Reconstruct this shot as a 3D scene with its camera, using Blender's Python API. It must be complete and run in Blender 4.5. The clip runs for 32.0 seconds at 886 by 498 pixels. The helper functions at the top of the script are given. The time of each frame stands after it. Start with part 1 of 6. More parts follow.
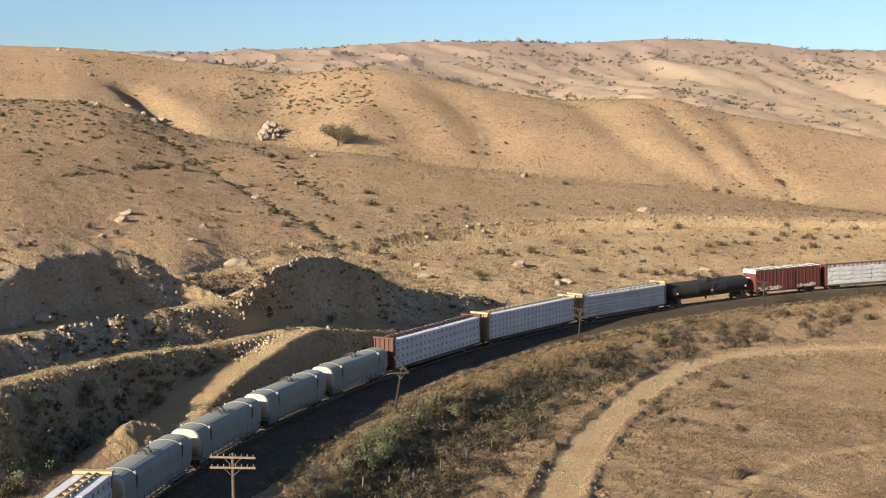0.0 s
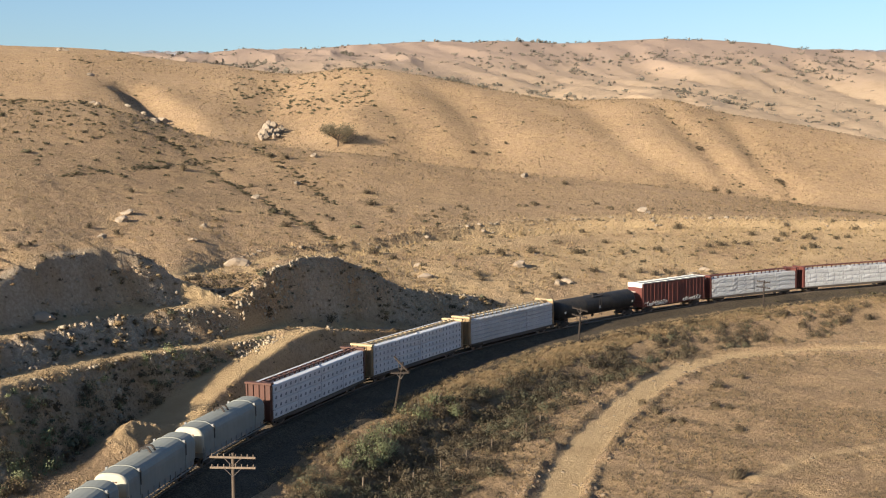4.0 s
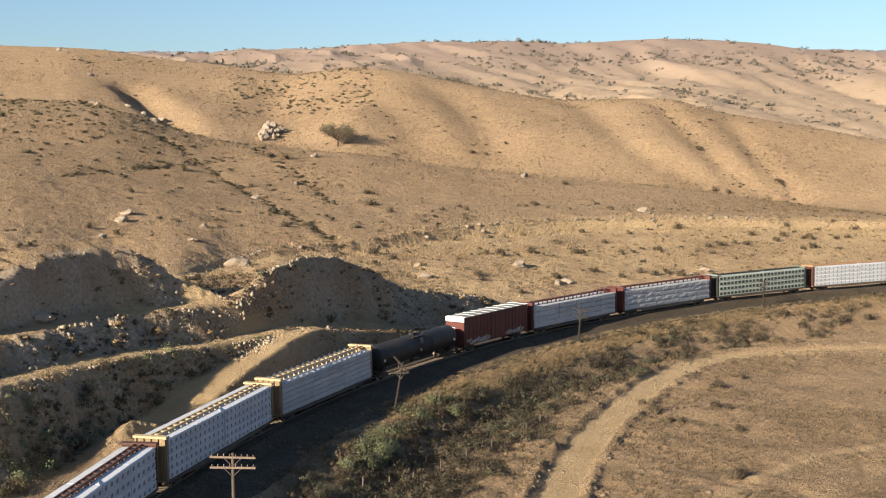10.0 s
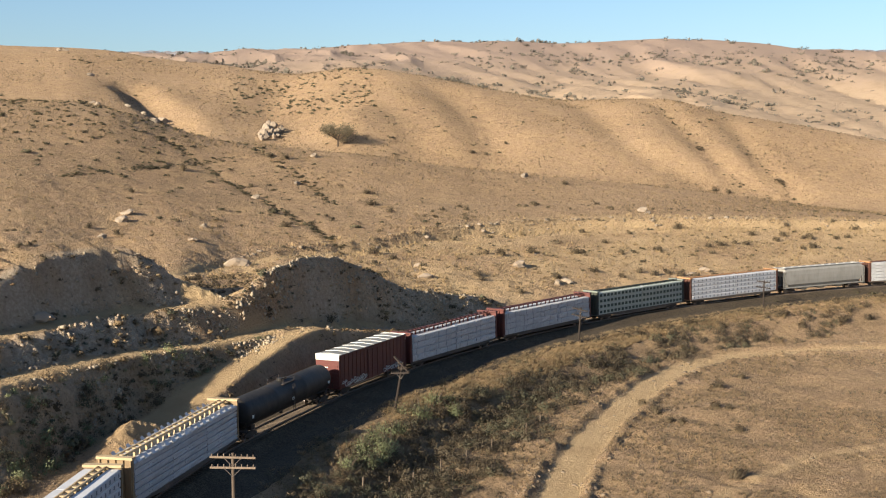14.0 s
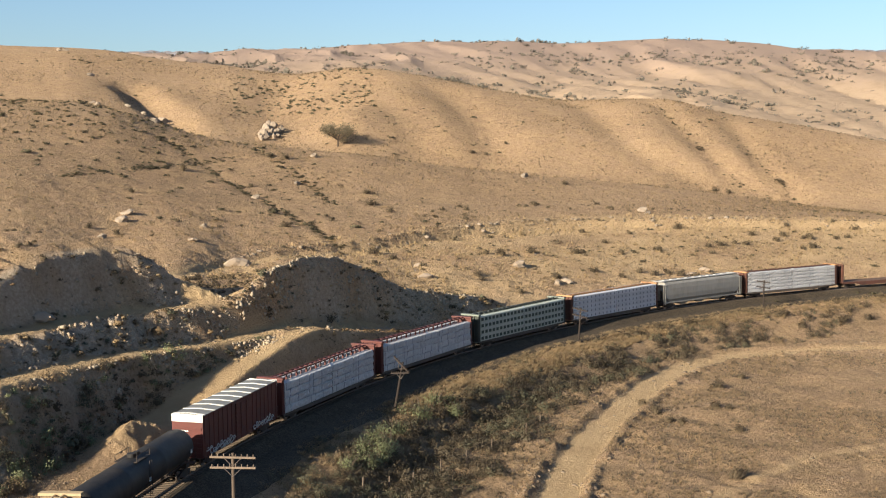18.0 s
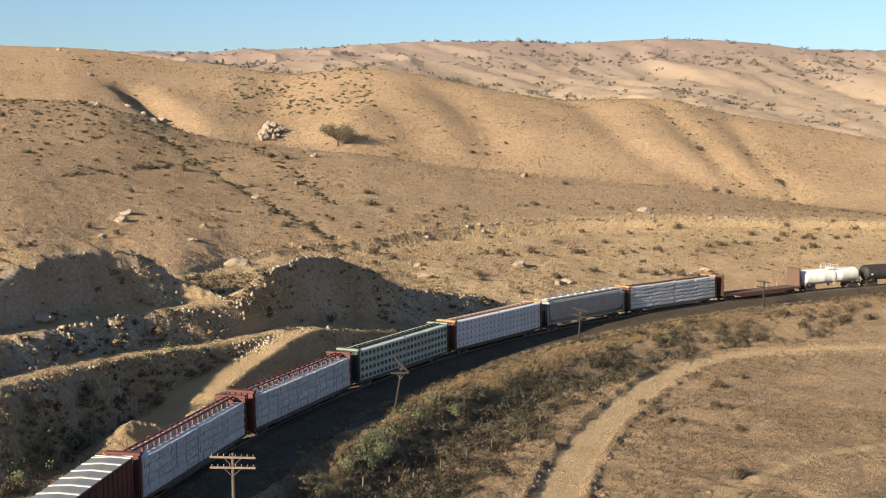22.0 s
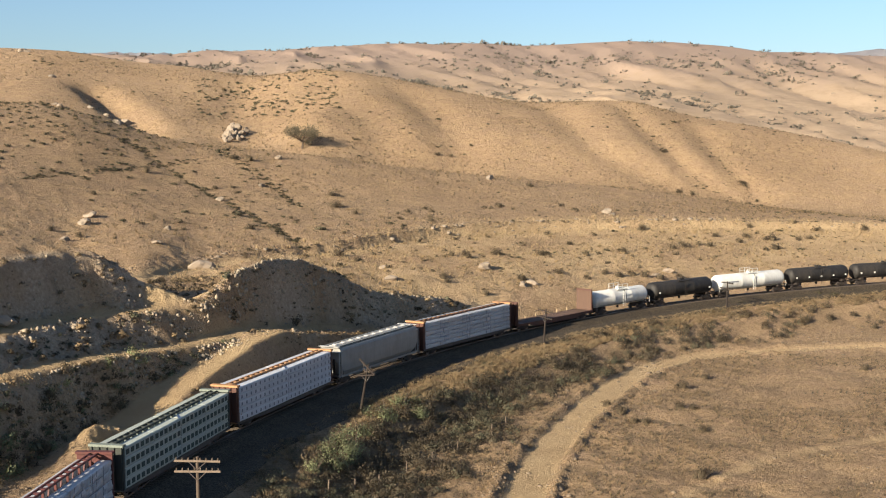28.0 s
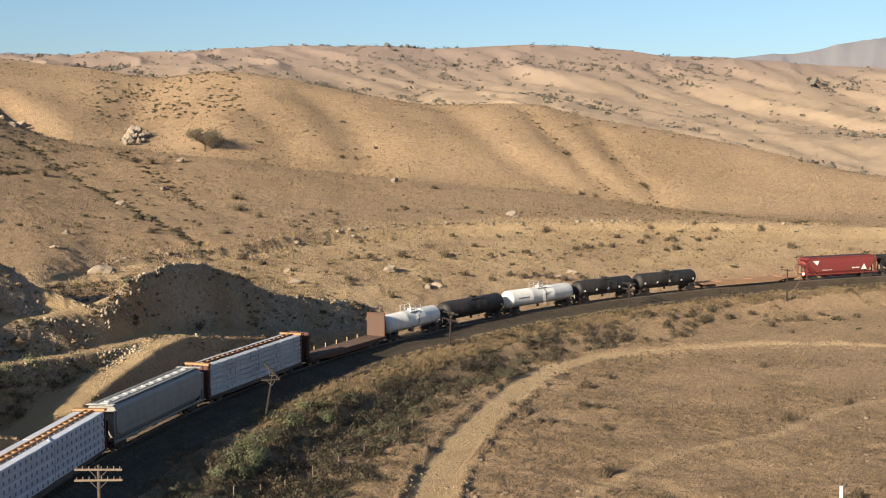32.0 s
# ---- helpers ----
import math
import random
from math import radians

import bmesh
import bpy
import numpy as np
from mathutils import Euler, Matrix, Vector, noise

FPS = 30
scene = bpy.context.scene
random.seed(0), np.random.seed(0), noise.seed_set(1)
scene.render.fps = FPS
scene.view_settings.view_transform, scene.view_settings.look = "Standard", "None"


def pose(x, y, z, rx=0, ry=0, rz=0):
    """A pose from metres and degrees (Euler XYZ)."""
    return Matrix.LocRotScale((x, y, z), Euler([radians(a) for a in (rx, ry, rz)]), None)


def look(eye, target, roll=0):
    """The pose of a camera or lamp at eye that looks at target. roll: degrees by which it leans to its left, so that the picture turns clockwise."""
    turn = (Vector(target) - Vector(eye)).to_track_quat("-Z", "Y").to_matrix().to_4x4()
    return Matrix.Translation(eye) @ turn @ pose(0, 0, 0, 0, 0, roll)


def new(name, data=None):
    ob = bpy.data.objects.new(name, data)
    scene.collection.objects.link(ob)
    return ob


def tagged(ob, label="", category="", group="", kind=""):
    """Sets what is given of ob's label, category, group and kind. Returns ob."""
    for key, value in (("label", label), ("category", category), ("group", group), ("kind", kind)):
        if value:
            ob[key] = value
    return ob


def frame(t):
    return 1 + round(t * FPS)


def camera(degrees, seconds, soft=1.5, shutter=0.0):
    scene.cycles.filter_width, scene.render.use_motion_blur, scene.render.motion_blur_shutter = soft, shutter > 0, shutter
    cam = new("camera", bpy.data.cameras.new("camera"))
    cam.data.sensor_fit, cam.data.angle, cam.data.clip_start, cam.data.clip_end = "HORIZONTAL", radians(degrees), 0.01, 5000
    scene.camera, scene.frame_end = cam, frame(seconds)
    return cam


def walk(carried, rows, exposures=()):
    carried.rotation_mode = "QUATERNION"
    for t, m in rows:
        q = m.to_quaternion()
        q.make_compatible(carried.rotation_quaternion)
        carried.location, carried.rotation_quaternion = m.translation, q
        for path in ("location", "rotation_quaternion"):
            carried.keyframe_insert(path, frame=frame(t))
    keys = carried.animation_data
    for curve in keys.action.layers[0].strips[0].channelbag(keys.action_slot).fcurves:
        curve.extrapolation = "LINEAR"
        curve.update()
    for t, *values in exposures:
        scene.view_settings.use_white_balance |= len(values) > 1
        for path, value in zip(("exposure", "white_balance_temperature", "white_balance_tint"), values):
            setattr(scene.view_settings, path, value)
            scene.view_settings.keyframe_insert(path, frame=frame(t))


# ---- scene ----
# A long freight train winds down a curve through dry hills. z = 0 is the rail top at the reference point of the curve.
EYE = Vector((0.0, 0.0, 28.45))
cam = camera(39.45, 32.0, soft=1.1)


def aim(turn, tilt, lean):
    """The camera on its tripod: degrees to the right of north, upwards, and of lean."""
    a, b = radians(turn), radians(tilt)
    way = Vector((math.sin(a) * math.cos(b), math.cos(a) * math.cos(b), math.sin(b)))
    return look(EYE, EYE + way, lean)


REST = aim(0.0, -4.920, -0.389)
walk(cam, [
    (0, REST), (12, REST), (25.0, REST), (25.3, aim(0.004, -4.920, -0.389)),
    (25.5, aim(0.031, -4.915, -0.392)),
    (27.5, aim(1.574, -4.845, -0.391)),
    (28, aim(1.615, -4.840, -0.392)),
    (28.5, aim(1.630, -4.802, -0.396)),
    (29, aim(1.776, -4.800, -0.396)),
    (29.5, aim(2.011, -4.764, -0.395)),
    (30, aim(2.448, -4.745, -0.398)),
    (30.5, aim(2.900, -4.737, -0.398)),
    (31, aim(3.639, -4.735, -0.397)),
    (31.5, aim(4.592, -4.737, -0.397)),
    (32, aim(6.022, -4.748, -0.397)),
], exposures=((0, 1.25), (25.5, 1.25), (28, 1.22), (30, 1.18), (32, 1.10)))

# ---- light: a low evening sun behind the camera's left shoulder, clear sky ----
SUN_FROM = radians(226.5)          # compass bearing of the sun, clockwise from +y
SUN_UP = radians(19.5)
sun = new("sun", bpy.data.lights.new("sun", "SUN"))
sun.data.energy, sun.data.angle, sun.data.color = 5.2, radians(0.55), (1.0, 0.89, 0.715)
to_sun = Vector((math.sin(SUN_FROM) * math.cos(SUN_UP), math.cos(SUN_FROM) * math.cos(SUN_UP), math.sin(SUN_UP)))
sun.matrix_world = look((0, 0, 300), Vector((0, 0, 300)) - to_sun)
world = bpy.data.worlds.new("evening_sky")
scene.world = world
world.use_nodes = True
wn = world.node_tree.nodes
sky = wn.new("ShaderNodeTexSky")
sky.sky_type, sky.sun_disc = "NISHITA", False
sky.sun_elevation, sky.sun_rotation = SUN_UP, SUN_FROM
sky.altitude, sky.air_density, sky.dust_density, sky.ozone_density = 600, 1.0, 1.5, 3.6
wn["Background"].inputs[1].default_value = 0.069
world.node_tree.links.new(sky.outputs[0], wn["Background"].inputs[0])


# ---- materials ----
def material(name, rough=0.8, metal=0.0):
    m = bpy.data.materials.new(name)
    m.use_nodes = True
    bsdf = m.node_tree.nodes["Principled BSDF"]
    bsdf.inputs["Roughness"].default_value = rough
    bsdf.inputs["Metallic"].default_value = metal
    bsdf.inputs["Specular IOR Level"].default_value = 0.25
    return m, m.node_tree.nodes, m.node_tree.links, bsdf


def noise_node(nodes, links, scale, detail=4, coords=None, rough=0.55):
    n = nodes.new("ShaderNodeTexNoise")
    n.inputs["Scale"].default_value, n.inputs["Detail"].default_value, n.inputs["Roughness"].default_value = scale, detail, rough
    if coords is not None:
        links.new(coords, n.inputs["Vector"])
    return n


def ramp_node(nodes, links, value, stops):
    r = nodes.new("ShaderNodeValToRGB")
    e = r.color_ramp.elements
    e[0].position, e[0].color = stops[0][0], (*stops[0][1], 1)
    e[1].position, e[1].color = stops[-1][0], (*stops[-1][1], 1)
    for at, c in stops[1:-1]:
        e.new(at).color = (*c, 1)
    links.new(value, r.inputs[0])
    return r.outputs[0]


def mix_node(nodes, links, fac, a, b, mode="MIX"):
    m = nodes.new("ShaderNodeMix")
    m.data_type, m.blend_type = "RGBA", mode
    for socket, v in ((m.inputs[0], fac), (m.inputs[6], a), (m.inputs[7], b)):
        if isinstance(v, (int, float)):
            socket.default_value = v
        elif isinstance(v, tuple):
            socket.default_value = (*v, 1)
        else:
            links.new(v, socket)
    return m.outputs[2]


def bump_node(nodes, links, bsdf, height, strength, dist):
    b = nodes.new("ShaderNodeBump")
    b.inputs["Strength"].default_value, b.inputs["Distance"].default_value = strength, dist
    links.new(height, b.inputs["Height"])
    links.new(b.outputs[0], bsdf.inputs["Normal"])


def painted(name, base, wear, rough=0.55, metal=0.0, scale=1.2, amount=0.5, streak=True, vary=0.0):
    """Weathered paint: two colours mixed by blotches and by streaks that run down."""
    m, nodes, links, bsdf = material(name, rough, metal)
    tc = nodes.new("ShaderNodeTexCoord")
    mp = nodes.new("ShaderNodeMapping")
    mp.inputs["Scale"].default_value = (1.0, 1.0, 0.22 if streak else 1.0)
    links.new(tc.outputs["Object"], mp.inputs[0])
    a = noise_node(nodes, links, scale * 2.3, 6, mp.outputs[0], 0.65)
    b = noise_node(nodes, links, scale * 0.35, 3, tc.outputs["Object"])
    f = nodes.new("ShaderNodeMath")
    f.operation = "MULTIPLY"
    links.new(a.outputs[0], f.inputs[0])
    links.new(b.outputs[0], f.inputs[1])
    fac = ramp_node(nodes, links, f.outputs[0], [(0.16, (0, 0, 0)), (0.42, (amount,) * 3)])
    col = mix_node(nodes, links, fac, base, wear)
    if vary:
        oi = nodes.new("ShaderNodeObjectInfo")
        tint = ramp_node(nodes, links, oi.outputs["Random"], [(0.0, (1 - vary,) * 3), (1.0, (1.0, 1.0, 1.0))])
        col = mix_node(nodes, links, 1.0, col, tint, "MULTIPLY")
    links.new(col, bsdf.inputs["Base Color"])
    bump_node(nodes, links, bsdf, a.outputs[0], 0.15, 0.02)
    return m


def leafy(name, dark, light):
    m, nodes, links, bsdf = material(name, 0.85)
    g = nodes.new("ShaderNodeNewGeometry")
    oi = nodes.new("ShaderNodeObjectInfo")
    c = ramp_node(nodes, links, g.outputs["Random Per Island"], [(0.0, dark), (0.6, tuple((a + b) / 2 for a, b in zip(dark, light))), (1.0, light)])
    t = ramp_node(nodes, links, oi.outputs["Random"], [(0.0, (0.8, 0.8, 0.8)), (1.0, (1.0, 1.0, 1.0))])
    c = mix_node(nodes, links, 1.0, c, t, "MULTIPLY")
    tc = nodes.new("ShaderNodeTexCoord")
    n = noise_node(nodes, links, 0.55, 3, tc.outputs["Object"])
    clump = ramp_node(nodes, links, n.outputs[0], [(0.35, (0.78, 0.78, 0.78)), (0.65, (1.34, 1.3, 1.23))])
    c = mix_node(nodes, links, 1.0, c, clump, "MULTIPLY")
    links.new(c, bsdf.inputs["Base Color"])
    # thin leaves let some light through
    thin_leaf = nodes.new("ShaderNodeBsdfTranslucent")
    links.new(c, thin_leaf.inputs["Color"])
    both = nodes.new("ShaderNodeMixShader")
    both.inputs[0].default_value = 0.3
    links.new(bsdf.outputs[0], both.inputs[1])
    links.new(thin_leaf.outputs[0], both.inputs[2])
    links.new(both.outputs[0], nodes["Material Output"].inputs["Surface"])
    return m


def ground_material():
    m, nodes, links, bsdf = material("dry_ground", 0.95)
    bsdf.inputs["Specular IOR Level"].default_value = 0.08
    tc = nodes.new("ShaderNodeTexCoord")
    at = nodes.new("ShaderNodeAttribute")
    at.attribute_name = "cover"
    sep = nodes.new("ShaderNodeSeparateColor")
    links.new(at.outputs["Color"], sep.inputs[0])
    big = noise_node(nodes, links, 0.018, 5, tc.outputs["Object"], 0.6)
    mid = noise_node(nodes, links, 0.22, 6, tc.outputs["Object"], 0.65)
    fine = noise_node(nodes, links, 2.6, 7, tc.outputs["Object"], 0.75)
    grass = ramp_node(nodes, links, big.outputs[0], [(0.32, (0.335, 0.225, 0.138)), (0.5, (0.38, 0.258, 0.16)), (0.68, (0.42, 0.29, 0.182))])
    dirt = ramp_node(nodes, links, mid.outputs[0], [(0.3, (0.27, 0.178, 0.095)), (0.7, (0.45, 0.31, 0.17))])
    f1 = ramp_node(nodes, links, mid.outputs[0], [(0.36, (0.15, 0.15, 0.15)), (0.66, (0.75, 0.75, 0.75))])
    col = mix_node(nodes, links, f1, grass, dirt)
    # small dark tufts and pale pebbles
    spots = ramp_node(nodes, links, fine.outputs[0], [(0.32, (0.45, 0.42, 0.39)), (0.47, (0.95, 0.95, 0.95)), (0.57, (1.0, 1.0, 1.0)), (0.70, (1.4, 1.38, 1.34))])
    col = mix_node(nodes, links, 1.0, col, spots, "MULTIPLY")
    patch = noise_node(nodes, links, 0.75, 5, tc.outputs["Object"], 0.7)
    blot = ramp_node(nodes, links, patch.outputs[0], [(0.34, (0.78, 0.76, 0.73)), (0.45, (0.98, 0.98, 0.98)), (0.56, (1.03, 1.03, 1.03)), (0.66, (1.22, 1.21, 1.18))])
    col = mix_node(nodes, links, 1.0, col, blot, "MULTIPLY")
    # scrub litter, grey cut rock, pale road
    litter = ramp_node(nodes, links, fine.outputs[0], [(0.3, (0.085, 0.06, 0.038)), (0.7, (0.27, 0.19, 0.112))])
    col = mix_node(nodes, links, sep.outputs[2], col, litter)
    rock = ramp_node(nodes, links, fine.outputs[0], [(0.3, (0.29, 0.222, 0.155)), (0.5, (0.43, 0.335, 0.24)), (0.72, (0.58, 0.48, 0.36))])
    col = mix_node(nodes, links, sep.outputs[1], col, rock)
    road = ramp_node(nodes, links, mid.outputs[0], [(0.3, (0.41, 0.283, 0.154)), (0.7, (0.51, 0.365, 0.207))])
    col = mix_node(nodes, links, sep.outputs[0], col, road)
    # the far range: the pale rose of haze is painted into its soil
    hazed = ramp_node(nodes, links, big.outputs[0], [(0.3, (0.355, 0.258, 0.172)), (0.7, (0.415, 0.303, 0.203))])
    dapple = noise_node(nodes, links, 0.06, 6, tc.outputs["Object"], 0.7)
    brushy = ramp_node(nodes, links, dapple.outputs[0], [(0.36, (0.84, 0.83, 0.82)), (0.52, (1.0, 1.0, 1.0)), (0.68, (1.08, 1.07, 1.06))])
    hazed = mix_node(nodes, links, 1.0, hazed, brushy, "MULTIPLY")
    # grey-brown chaparral thickens towards the crest of that range
    where = nodes.new("ShaderNodeSeparateXYZ")
    links.new(tc.outputs["Object"], where.inputs[0])
    ragged = nodes.new("ShaderNodeMath")
    ragged.operation = "MULTIPLY_ADD"
    ragged.inputs[1].default_value = 110.0
    links.new(dapple.outputs[0], ragged.inputs[0])
    links.new(where.outputs[2], ragged.inputs[2])
    high = nodes.new("ShaderNodeMapRange")
    high.inputs[1].default_value, high.inputs[2].default_value = 128.0, 185.0
    high.inputs[3].default_value, high.inputs[4].default_value = 0.0, 0.85
    links.new(ragged.outputs[0], high.inputs[0])
    hazed = mix_node(nodes, links, high.outputs[0], hazed, (0.28, 0.205, 0.162))
    col = mix_node(nodes, links, at.outputs["Alpha"], col, hazed)
    # chaparral on the distant mountains, with the grey of haze mixed into its colour
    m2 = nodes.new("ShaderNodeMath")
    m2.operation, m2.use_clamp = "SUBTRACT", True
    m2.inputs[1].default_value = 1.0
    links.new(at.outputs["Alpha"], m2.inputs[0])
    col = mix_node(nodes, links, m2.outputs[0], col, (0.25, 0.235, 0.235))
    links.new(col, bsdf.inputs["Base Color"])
    bump_node(nodes, links, bsdf, fine.outputs[0], 1.0, 0.6)
    return m


def gravel_material():
    m, nodes, links, bsdf = material("ballast_stone", 0.95)
    tc = nodes.new("ShaderNodeTexCoord")
    v = nodes.new("ShaderNodeTexVoronoi")
    v.inputs["Scale"].default_value = 9.0
    links.new(tc.outputs["Object"], v.inputs["Vector"])
    big = noise_node(nodes, links, 0.3, 4, tc.outputs["Object"])
    c1 = ramp_node(nodes, links, v.outputs["Color"], [(0.1, (0.02, 0.015, 0.01)), (0.9, (0.105, 0.082, 0.054))])
    c2 = ramp_node(nodes, links, big.outputs[0], [(0.35, (0.75, 0.71, 0.66)), (0.65, (1.05, 1.0, 0.94))])
    links.new(mix_node(nodes, links, 1.0, c1, c2, "MULTIPLY"), bsdf.inputs["Base Color"])
    bump_node(nodes, links, bsdf, v.outputs["Distance"], 0.6, 0.06)
    return m


GROUND = ground_material()
BALLAST = gravel_material()
STEEL = painted("rail_steel", (0.20, 0.17, 0.15), (0.12, 0.07, 0.045), 0.45, 0.7)
WOOD = painted("weathered_wood", (0.22, 0.165, 0.12), (0.10, 0.075, 0.055), 0.9, scale=3.0, vary=0.3)
TIE = painted("tie_wood", (0.12, 0.09, 0.065), (0.22, 0.17, 0.12), 0.95, scale=3.0, vary=0.4)
IRON = painted("dark_iron", (0.035, 0.03, 0.027), (0.10, 0.07, 0.05), 0.75, 0.2)
BROWN = painted("brown_car_paint", (0.095, 0.042, 0.03), (0.06, 0.034, 0.026), 0.6, amount=0.7)
RED = painted("faded_red_paint", (0.11, 0.034, 0.028), (0.07, 0.034, 0.028), 0.55, amount=0.7)
BRIGHT_RED = painted("red_hopper_paint", (0.18, 0.034, 0.031), (0.12, 0.045, 0.038), 0.5, amount=0.5)
YELLOW = painted("yellow_car_paint", (0.44, 0.325, 0.185), (0.30, 0.225, 0.14), 0.55)
YELLOW_GRIME = painted("grimed_yellow_paint", (0.27, 0.185, 0.10), (0.12, 0.085, 0.055), 0.65, amount=0.8)
GREEN = painted("pale_green_paint", (0.18, 0.2, 0.165), (0.11, 0.12, 0.10), 0.6)
GREEN_GRIME = painted("grimed_green_paint", (0.05, 0.055, 0.045), (0.03, 0.03, 0.026), 0.7, amount=0.8)
ORANGE = painted("faded_orange_paint", (0.40, 0.215, 0.10), (0.25, 0.13, 0.065), 0.65, amount=0.8)
GREY = painted("grey_car_paint", (0.27, 0.258, 0.232), (0.18, 0.17, 0.15), 0.55, amount=0.7)
CREAM = painted("cream_cover_paint", (0.40, 0.37, 0.29), (0.30, 0.27, 0.21), 0.65, amount=0.5)
BLACK = painted("black_tank_paint", (0.019, 0.018, 0.017), (0.055, 0.046, 0.038), 0.6, amount=0.8)
WHITE = painted("white_tank_paint", (0.68, 0.66, 0.60), (0.46, 0.42, 0.35), 0.5, amount=0.6)
WRAP = painted("white_lumber_wrap", (0.56, 0.56, 0.57), (0.37, 0.37, 0.38), 0.5, scale=2.5, vary=0.12)
WRAP_DARK = painted("dark_print_on_wrap", (0.15, 0.16, 0.18), (0.26, 0.27, 0.29), 0.6)
WRAP_GREEN = painted("green_lumber_wrap", (0.40, 0.425, 0.365), (0.28, 0.3, 0.255), 0.6, vary=0.12)
GRAFFITI = painted("pale_scrawl", (0.52, 0.51, 0.48), (0.28, 0.27, 0.26), 0.6)
STONE = painted("pale_boulder", (0.33, 0.26, 0.19), (0.22, 0.165, 0.115), 0.95, scale=2.0, streak=False, vary=0.25)
CREOSOTE = painted("creosoted_timber", (0.028, 0.021, 0.017), (0.045, 0.035, 0.028), 0.9)
BARK = painted("grey_bark", (0.085, 0.062, 0.046), (0.14, 0.11, 0.082), 0.95)
SCRUB = leafy("dry_scrub_leaves", (0.105, 0.08, 0.05), (0.155, 0.119, 0.076))
SAGE = leafy("grey_green_sage", (0.10, 0.096, 0.06), (0.15, 0.142, 0.092))
STRAW = leafy("straw_grass", (0.22, 0.165, 0.095), (0.32, 0.24, 0.14))
BUFF = leafy("buff_dry_brush", (0.20, 0.14, 0.078), (0.32, 0.225, 0.125))
GREENERY = leafy("green_sage_leaves", (0.15, 0.165, 0.082), (0.24, 0.255, 0.138))
PEBBLE = painted("tan_pebbles", (0.19, 0.14, 0.093), (0.13, 0.096, 0.065), 0.95, scale=2.0, streak=False)
# leaves of the distant oaks, haze lightened into the colour
HAZY_OAK = leafy("hazy_oak_leaves", (0.155, 0.138, 0.112), (0.215, 0.19, 0.153))
DEADBRUSH = leafy("dead_grey_brush", (0.088, 0.07, 0.046), (0.148, 0.12, 0.082))
TAN = leafy("tan_brow_grass", (0.21, 0.15, 0.085), (0.31, 0.22, 0.125))
PALE_STRAW = leafy("pale_straw_grass", (0.36, 0.26, 0.14), (0.52, 0.39, 0.22))
OAK = leafy("oak_leaves", (0.12, 0.102, 0.068), (0.19, 0.162, 0.11))
CHAPARRAL = leafy("dark_chaparral_leaves", (0.06, 0.052, 0.03), (0.125, 0.108, 0.066))


